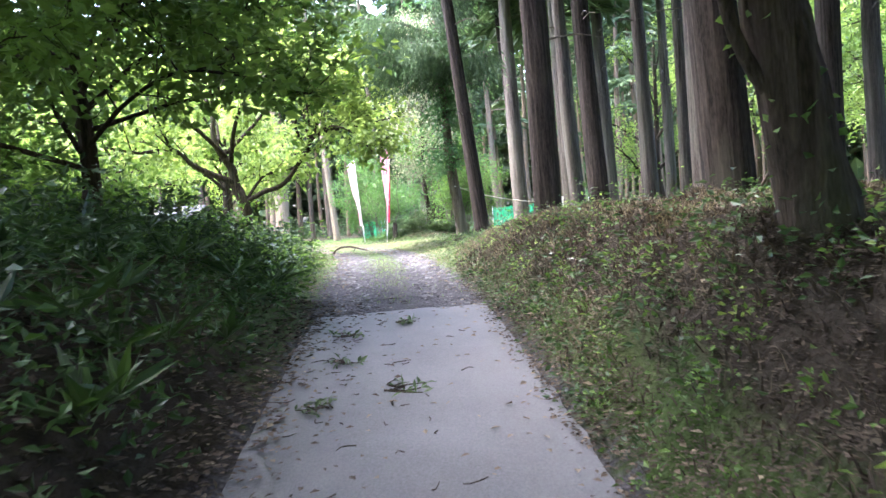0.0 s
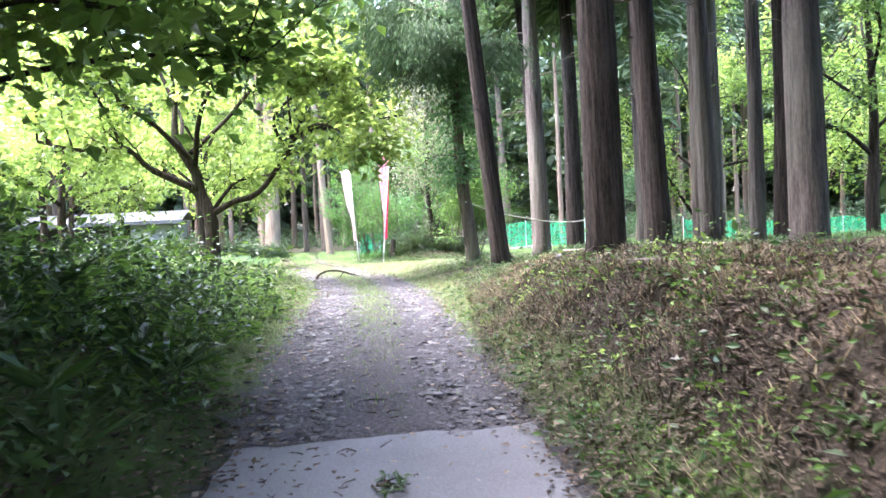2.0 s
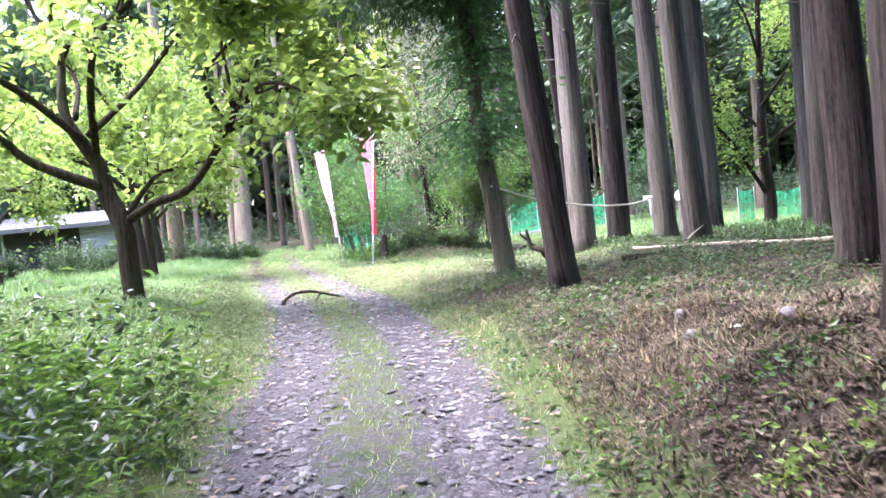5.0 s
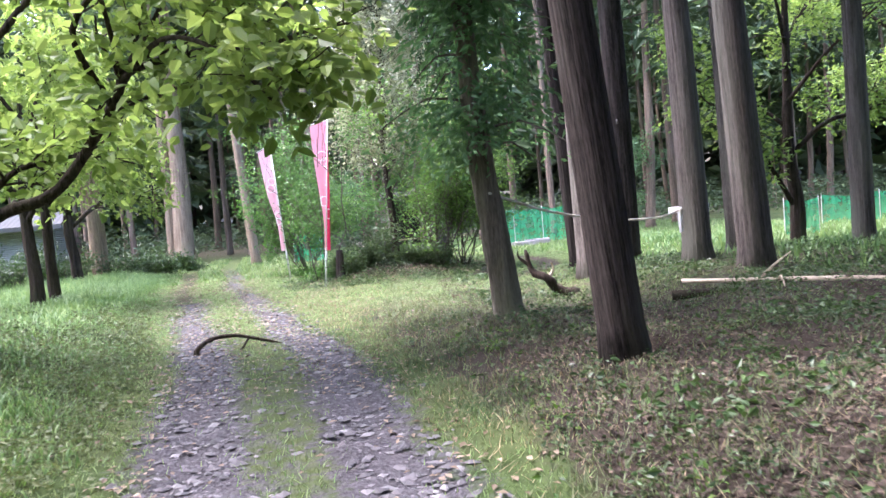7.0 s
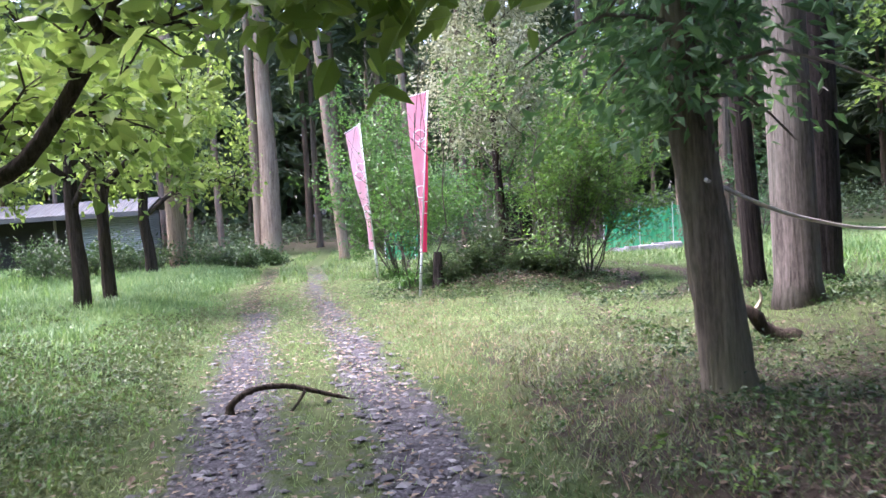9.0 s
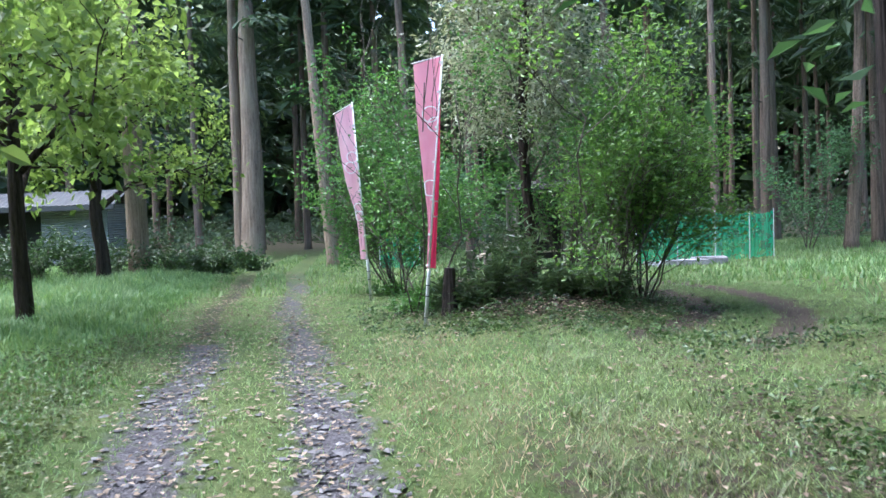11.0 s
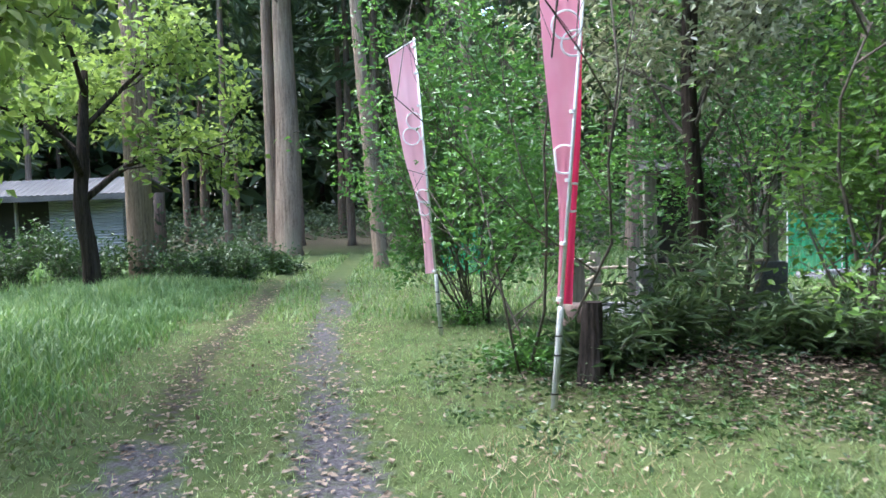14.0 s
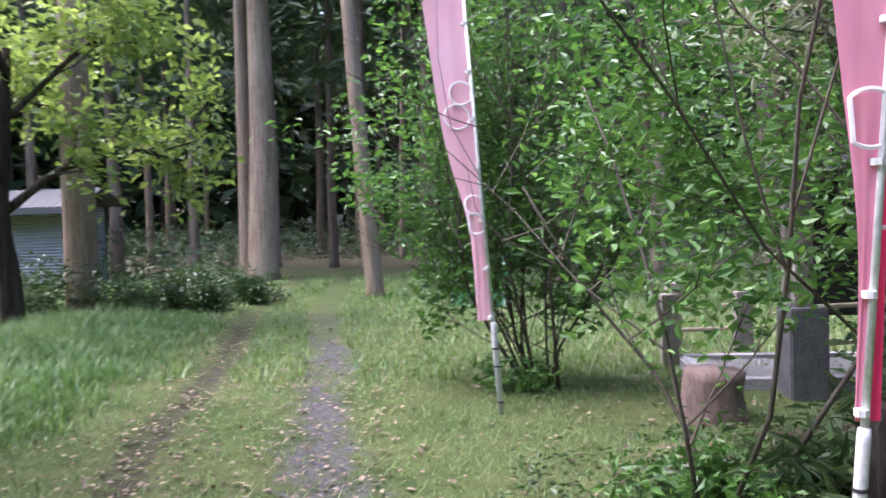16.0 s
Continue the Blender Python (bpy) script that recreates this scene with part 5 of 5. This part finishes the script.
# ---- shed ----
def shed():
    t = thing("shed", "long low shed with dull grey sheet roof and grey corrugated end", "shed", (-14.8, 45.2, 0.95))
    for k in range(2):
        v, f = [], []
        n = 26
        for i in range(n * 4 + 1):
            z = i * 2.25 / (n * 4)
            o = 0.018 * math.sin(i * math.pi / 2)
            v += [(-2.5, -o, z), (0, -o, z)] if k == 0 else [(o, 0, z), (o, 1.8, z)]
        f = [[2 * i, 2 * i + 1, 2 * i + 3, 2 * i + 2] for i in range(n * 4)]
        mesh_object("wall", v, f, M_SHEET, t, "grey corrugated steel wall")
    # Near-black boards hold the shade of the shed's open side.
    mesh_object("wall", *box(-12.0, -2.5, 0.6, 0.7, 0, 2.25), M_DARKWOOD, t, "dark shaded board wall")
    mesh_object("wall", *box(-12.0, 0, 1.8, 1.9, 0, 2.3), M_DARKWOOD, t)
    for i in range(4):
        mesh_object("post", *tube([(-3.6 - 2.6 * i, -0.05, -0.1), (-3.6 - 2.6 * i, -0.05, 2.3)], [0.06, 0.055], 8), M_GREYWOOD, t)
    v, f = [], []
    for i in range(121):
        x = -12.6 + i * 13.2 / 120
        o = 0.025 * (i % 2)
        for y, z in ((-0.7, 2.2), (0.6, 2.75), (2.3, 2.3)):
            v += [(x, y, z + o), (x, y, z + o - 0.05)]
    for i in range(120):
        a, b = 6 * i, 6 * i + 6
        f += [[a, b, b + 2, a + 2], [a + 2, b + 2, b + 4, a + 4], [a + 1, a + 3, b + 3, b + 1], [a + 3, a + 5, b + 5, b + 3], [a, a + 1, b + 1, b], [a + 4, b + 4, b + 5, a + 5]]
    f += [[0, 2, 3, 1], [2, 4, 5, 3], [720, 721, 723, 722], [722, 723, 725, 724]]
    top = mesh_object("roof", v, f, M_ROOF, t, "dull grey corrugated roof")
    mesh_object("fascia", *box(-12.6, 0.62, -0.74, -0.705, 2.02, 2.2), M_ROOF, top)


shed()


# ---- green nets ----
def net_fence(at, line, tall, group="green net fences"):
    t = thing("net_fence", "sagging green plastic net on thin stakes", "fence", ground_at(*at), group)
    zs = [float(height(at[0] + x, at[1] + y)) - float(height(*at)) for x, y in line]
    for (x, y), z in zip(line, zs):
        mesh_object("stake", *tube([(x, y, z - 0.2), (x + 0.01, y, z + tall + 0.06)], [0.014, 0.012], 6), M_POLE, t)
    for (a, za), (b, zb) in zip(zip(line, zs), zip(line[1:], zs[1:])):
        v, f = [], []
        n, m = 30, 16
        for i in range(n + 1):
            s = i / n
            sag = 0.09 * math.sin(math.pi * s)
            fold = 0.03 * math.sin(s * 19) + 0.02 * math.sin(s * 43)
            for k in range(m + 1):
                u = k / m
                v.append((a[0] * (1 - s) + b[0] * s + fold * 0.3, a[1] * (1 - s) + b[1] * s + fold * (0.4 + 0.6 * u), za * (1 - s) + zb * s + 0.02 + u * (tall - sag)))
        f = [[i * (m + 1) + k, (i + 1) * (m + 1) + k, (i + 1) * (m + 1) + k + 1, i * (m + 1) + k + 1] for i in range(n) for k in range(m)]
        mesh_object("net", v, f, M_NET, t)


net_fence((2.5, 36.2), [(0, 0), (1.05, 0.3), (2.1, 0.75), (3.1, 1.2), (3.9, 1.7)], 1.2)
net_fence((-3.9, 38.0), [(0, 0), (0.9, 0.1), (1.0, 1.0)], 1.0)
net_fence((8.3, 29.8), [(0, 0), (0.45, -0.05)], 1.0)
net_fence((9.4, 30.2), [(0, 0), (0.8, -0.2)], 0.9)
net_fence((12.2, 33.2), [(0, 0), (1.6, -0.3), (3.0, -0.9), (4.5, -1.2)], 0.85)

# ---- rope between the trees ----
rope = thing("rope", "pale rope slung between two trees with white tape", "rope", (0, 0, 0))
mesh_object("rope_line", *tube(bent([(0.42, 19.5, 2.45), (1.2, 20.3, 2.2), (2.3, 21.5, 2.0), (3.2, 22.3, 1.95), (3.75, 22.7, 2.03)], 8), [0.014, 0.014], 6), M_ROPE, rope)
mesh_object("tape", *tube([(3.83, 22.9, 1.98), (3.83, 22.9, 2.06)], [0.21, 0.21], 18), M_WHITE, rope, "white tape wound round a trunk")
mesh_object("tape_end", *strip([(3.66, 22.68, 2.04), (3.65, 22.66, 1.85), (3.66, 22.65, 1.68)], [(3.72, 22.67, 2.04), (3.72, 22.65, 1.85), (3.72, 22.65, 1.7)], 0.01, 6, 3), M_WHITE, rope)


# ---- fallen wood and stones ----
def log_between(name, label, a, b, r0, r1, material, wobble=0.04, sides=9, category="log"):
    t = thing(name, label, category, a)
    d = np.array(b, float) - np.array(a, float)
    pts = [d * s + rng.normal(0, wobble, 3) * [1, 1, 0.3] * (0 < s < 1) for s in np.linspace(0, 1, 6)]
    mesh_object("stem", *tube(bent(pts, 3), [r0, r1], sides, 0.05), material, t, smooth=True)
    return t


lg = log_between("fallen_log", "peeled pale fallen log on the woodland floor", ground_at(2.5, 19.75, 0.1), ground_at(5.0, 16.4, 0.12), 0.024, 0.034, M_DEADWOOD)
mesh_object("splinter", *tube(bent([(0.5, -0.7, 0.02), (0.6, -0.85, 0.18), (0.75, -0.9, 0.3)], 3), [0.02, 0.005], 5), M_DEADWOOD, lg)
mesh_object("splinter", *tube(bent([(0.6, -0.9, 0.02), (0.5, -1.15, 0.1), (0.45, -1.3, 0.02)], 3), [0.018, 0.006], 5), M_DEADWOOD, lg)
log_between("fallen_log", "dark rotten log beside the peeled one", ground_at(2.2, 19.3, 0.06), ground_at(5.2, 18.0, 0.03), 0.05, 0.06, M_DARK_BARK)
log_between("fallen_log", "weathered plank-like log on the bank", ground_at(3.4, 15.25, 0.07), ground_at(6.0, 13.4, 0.08), 0.03, 0.035, M_DEADWOOD)
snag = thing("broken_trunk", "broken mossy trunk leaning on the ground", "log", ground_at(1.5, 21.7, 0.03))
mesh_object("stem", *tube(bent([(0.3, -0.1, -0.02), (0.05, 0.02, 0.06), (-0.08, -0.02, 0.22), (-0.27, 0.08, 0.34), (-0.33, 0.1, 0.62)], 4), [0.07, 0.065, 0.05, 0.02], 9, 0.14), M_DARK_BARK, snag, smooth=True)
mesh_object("stub", *tube(bent([(-0.08, 0, 0.2), (0.0, -0.03, 0.34), (-0.03, -0.05, 0.44)], 3), [0.03, 0.006], 6), M_DEADWOOD, snag)
mesh_object("stub", *tube(bent([(-0.3, 0.08, 0.42), (-0.42, 0.1, 0.52), (-0.44, 0.1, 0.62)], 3), [0.03, 0.006], 6), M_DARK_BARK, snag)
br = thing("fallen_branch", "bent dark branch lying across the wheel rut", "branch", ground_at(-3.0, 20.7))
mesh_object("stem", *tube(bent([(0.0, -0.02, -0.02), (0.03, 0, 0.09), (0.2, 0.03, 0.18), (0.45, 0.06, 0.19), (0.7, 0.1, 0.12), (1.02, 0.12, 0.02)], 6), [0.045, 0.026, 0.024, 0.02, 0.012], 8, 0.12), M_DARK_BARK, br, smooth=True)
mesh_object("twig", *tube(bent([(0.6, 0.08, 0.15), (0.55, -0.1, 0.06), (0.48, -0.2, 0.0), (0.5, -0.35, 0.02)], 4), [0.014, 0.006], 6), M_DARK_BARK, br)
for x, y, r in [(1.42, 9.25, 0.155), (1.25, 12.3, 0.045), (0.95, 12.9, 0.04), (1.05, 13.4, 0.035)]:
    st = thing("tree_stump" if r > 0.15 else "stone", "low brown sawn stump on the bank" if r > 0.15 else "half-buried pale stone on the bank", "stump" if r > 0.15 else "stone", ground_at(x, y))
    mesh_object("body", *tube(bent([(0, 0, -0.1), (0, 0, 0.02), (0, 0, 0.05 + 0.3 * r)], 2), [r * 1.1, r * 1.05, r * (0.95 if r > 0.15 else 0.5)], 12, 0.08), M_TWIG if r > 0.15 else M_DULLSTONE, st, smooth=r < 0.15)


def twigs_on_lane():
    b = Build()
    for _ in range(90):
        y = rng.uniform(2.0, 9.5)
        x = float(along(LANE_X, y)) + rng.normal(-0.35, 0.35)
        a, n = rng.uniform(0, 6.28), rng.uniform(0.03, 0.15)
        p0 = np.array(ground_at(x, y, 0.03))
        d = np.array([math.cos(a), math.sin(a), 0]) * n
        b.put(*tube(bent([p0, p0 + d * 0.5 + rng.normal(0, 0.02, 3) * [1, 1, 0.3], p0 + d], 2), [0.004, 0.002], 4))
    return tagged(b.object("fallen_twigs", M_DARK_BARK), "dark broken twigs on the concrete", "twigs", kind="stuff")


twigs_on_lane()


# ---- the memorial behind the banners ----
def post_and_block(at, post_top, block=0.72):
    t = thing("stone_post", "weathered post on a dark stone block", "post", ground_at(*at))
    mesh_object("block", *bevelled_box(0.3, 0.3, -0.1, block, 0.015, 0.002), surface("dark_stone", (0.05, 0.05, 0.055), (0.16, 0.16, 0.165), 6, 0.8, bump=0.5), t)
    mesh_object("post", *bevelled_box(0.14, 0.13, block, post_top, 0.012, 0.001), M_GREYWOOD, t)
    return t


post_and_block((-0.72, 31.2), 1.75)
post_and_block((0.75, 31.6), 1.75)
sign = thing("notice_board", "dark wooden notice board with small roof", "board", ground_at(-0.15, 31.9))
mesh_object("panel", *bevelled_box(0.75, 0.05, 0.55, 1.75, 0.008), M_DARKWOOD, sign)
mesh_object("post", *tube([(-0.42, 0, -0.2), (-0.42, 0, 1.85)], [0.045, 0.045], 8), M_GREYWOOD, sign)
mesh_object("post", *tube([(0.42, 0, -0.2), (0.42, 0, 1.85)], [0.045, 0.045], 8), M_GREYWOOD, sign)
mesh_object("roof", [(-0.6, -0.2, 1.83), (0.6, -0.2, 1.83), (0.6, 0, 1.97), (-0.6, 0, 1.97), (-0.6, 0.2, 1.83), (0.6, 0.2, 1.83), (-0.6, -0.2, 1.8), (0.6, -0.2, 1.8), (0.6, 0.2, 1.8), (-0.6, 0.2, 1.8)], [[0, 1, 2, 3], [3, 2, 5, 4], [0, 6, 7, 1], [4, 5, 8, 9], [6, 9, 8, 7], [0, 3, 4, 9, 6], [1, 7, 8, 5, 2]], M_DARKWOOD, sign)
low = thing("rail_fence", "low fence of square wooden posts and round rails", "fence", ground_at(-1.45, 32.6))
for x, y in ((0, 0), (0.75, 0.1), (0.35, 1.3)):
    z = 0.0
    v, f = bevelled_box(0.16, 0.16, -0.2, 0.72, 0.01)
    mesh_object("post", np.array(v) + [x, y, z], f, M_GREYWOOD, low)
for z in (0.42, 0.72):
    mesh_object("rail", *tube([(0.8, -1.35, z), (2.2, -1.0, z + 0.01)], [0.022, 0.02], 7), M_DEADWOOD, low)
for z in (0.35, 0.58):
    mesh_object("rail", *tube([(-0.05, 0, z), (0.8, 0.1, z + 0.01)], [0.022, 0.02], 7), M_DEADWOOD, low)
    mesh_object("rail", *tube([(0, 0, z), (0.35, 1.3, z + 0.01)], [0.022, 0.02], 7), M_DEADWOOD, low)
stump = thing("tree_stump", "reddish weathered stump beside the shrub", "stump", ground_at(-1.6, 30.6))
mesh_object("body", *tube(bent([(0, 0, -0.1), (0, 0, 0.15), (0.01, 0, 0.36)], 3), [0.26, 0.22, 0.21], 14, 0.05, 0.08), surface("red_stump", (0.07, 0.045, 0.04), (0.22, 0.16, 0.14), 7, 0.9, (1, 1, 0.3), bump=0.7), stump, smooth=True)
stub = thing("tree_stump", "tall grey stump behind the banner pole", "stump", ground_at(-1.72, 27.95))
mesh_object("body", *tube(bent([(0, 0, -0.1), (0.01, 0, 0.3), (0.02, 0, 0.6)], 3), [0.12, 0.085, 0.07], 12, 0.06, 0.08), M_CEDAR, stub)
slab = thing("stone_slab", "pale flat stones laid on the grass by the net", "stone", ground_at(3.6, 36.2))
for k in range(4):
    v, f = bevelled_box(0.5 + 0.1 * k, 0.3, -0.05, 0.08 + 0.03 * k, 0.02, 0.01)
    mesh_object("stone", np.array(v) + [0.45 * k - 0.7, 0.1 * (k % 2), 0], f, M_STONE, slab)
wrapped = thing("wrapped_post", "slim grey post with white cloth tied round its head", "post", ground_at(5.0, 24.9))
mesh_object("post", *tube([(0, 0, -0.2), (0.01, 0, 0.95)], [0.075, 0.07], 9, 0.04), M_GREYWOOD, wrapped)
mesh_object("cloth", *tube(bent([(0.01, 0, 0.78), (0.01, 0, 0.92), (0.01, 0, 1.02)], 4), [0.1, 0.12, 0.05], 10, 0.08), M_WHITE, wrapped)
bed = thing("stone_border", "low pale stone border round a bed of pebbles", "border", ground_at(-0.5, 32.0))
for x, y, sx, sy in ((0, -0.55, 1.7, 0.14), (0, 0.55, 1.7, 0.14), (-0.82, 0, 0.14, 0.95), (0.82, 0, 0.14, 0.95)):
    v, f = bevelled_box(sx, sy, -0.05, 0.1, 0.015, 0.003)
    mesh_object("border_stone", np.array(v) + [x, y, 0], f, M_STONE, bed)
v, f = bevelled_box(1.5, 0.95, -0.05, 0.07, 0.01)
mesh_object("pebble_bed", v, f, surface("pebbles", (0.06, 0.06, 0.06), (0.26, 0.26, 0.25), 30, 0.8, bump=1.0, grain=60, distance=0.03), bed)


def leafy_twig(at, turn, size):
    t = thing("fallen_twig", "broken dark leafy twig lying on the concrete", "twig", ground_at(at[0], at[1], 0.03), "broken twigs")
    t.rotation_euler = (0, 0, radians(turn))
    tips = []
    for k in range(5):
        a = 0.5 * (k - 2)
        end = np.array([math.cos(a), math.sin(a), 0.05]) * size * rng.uniform(0.6, 1.0)
        c = bent([(0.1 * k * size, 0, 0.005), end * 0.5 + rng.normal(0, 0.02, 3) * [1, 1, 0.4], end], 3)
        mesh_object("stem" if k == 2 else "side_twig", *tube(c, [0.008, 0.003], 5), M_DARK_BARK, t)
        tips += [(c[i], end) for i in (3, 5, 6)]
    at = np.array([p for p, _ in tips])
    mesh_object("foliage", *leaves(np.repeat(at, 2, 0), 0.07, 0.4, 0.05, None, 0.6, 0.1, 0.6), M_DARKLEAF, t)


leafy_twig((-0.45, 4.9), 20, 0.35)
leafy_twig((-0.75, 4.6), 160, 0.28)
leafy_twig((-0.95, 6.6), 60, 0.25)
leafy_twig((-0.5, 7.2), 10, 0.2)
leafy_twig((-0.8, 5.7), 250, 0.22)
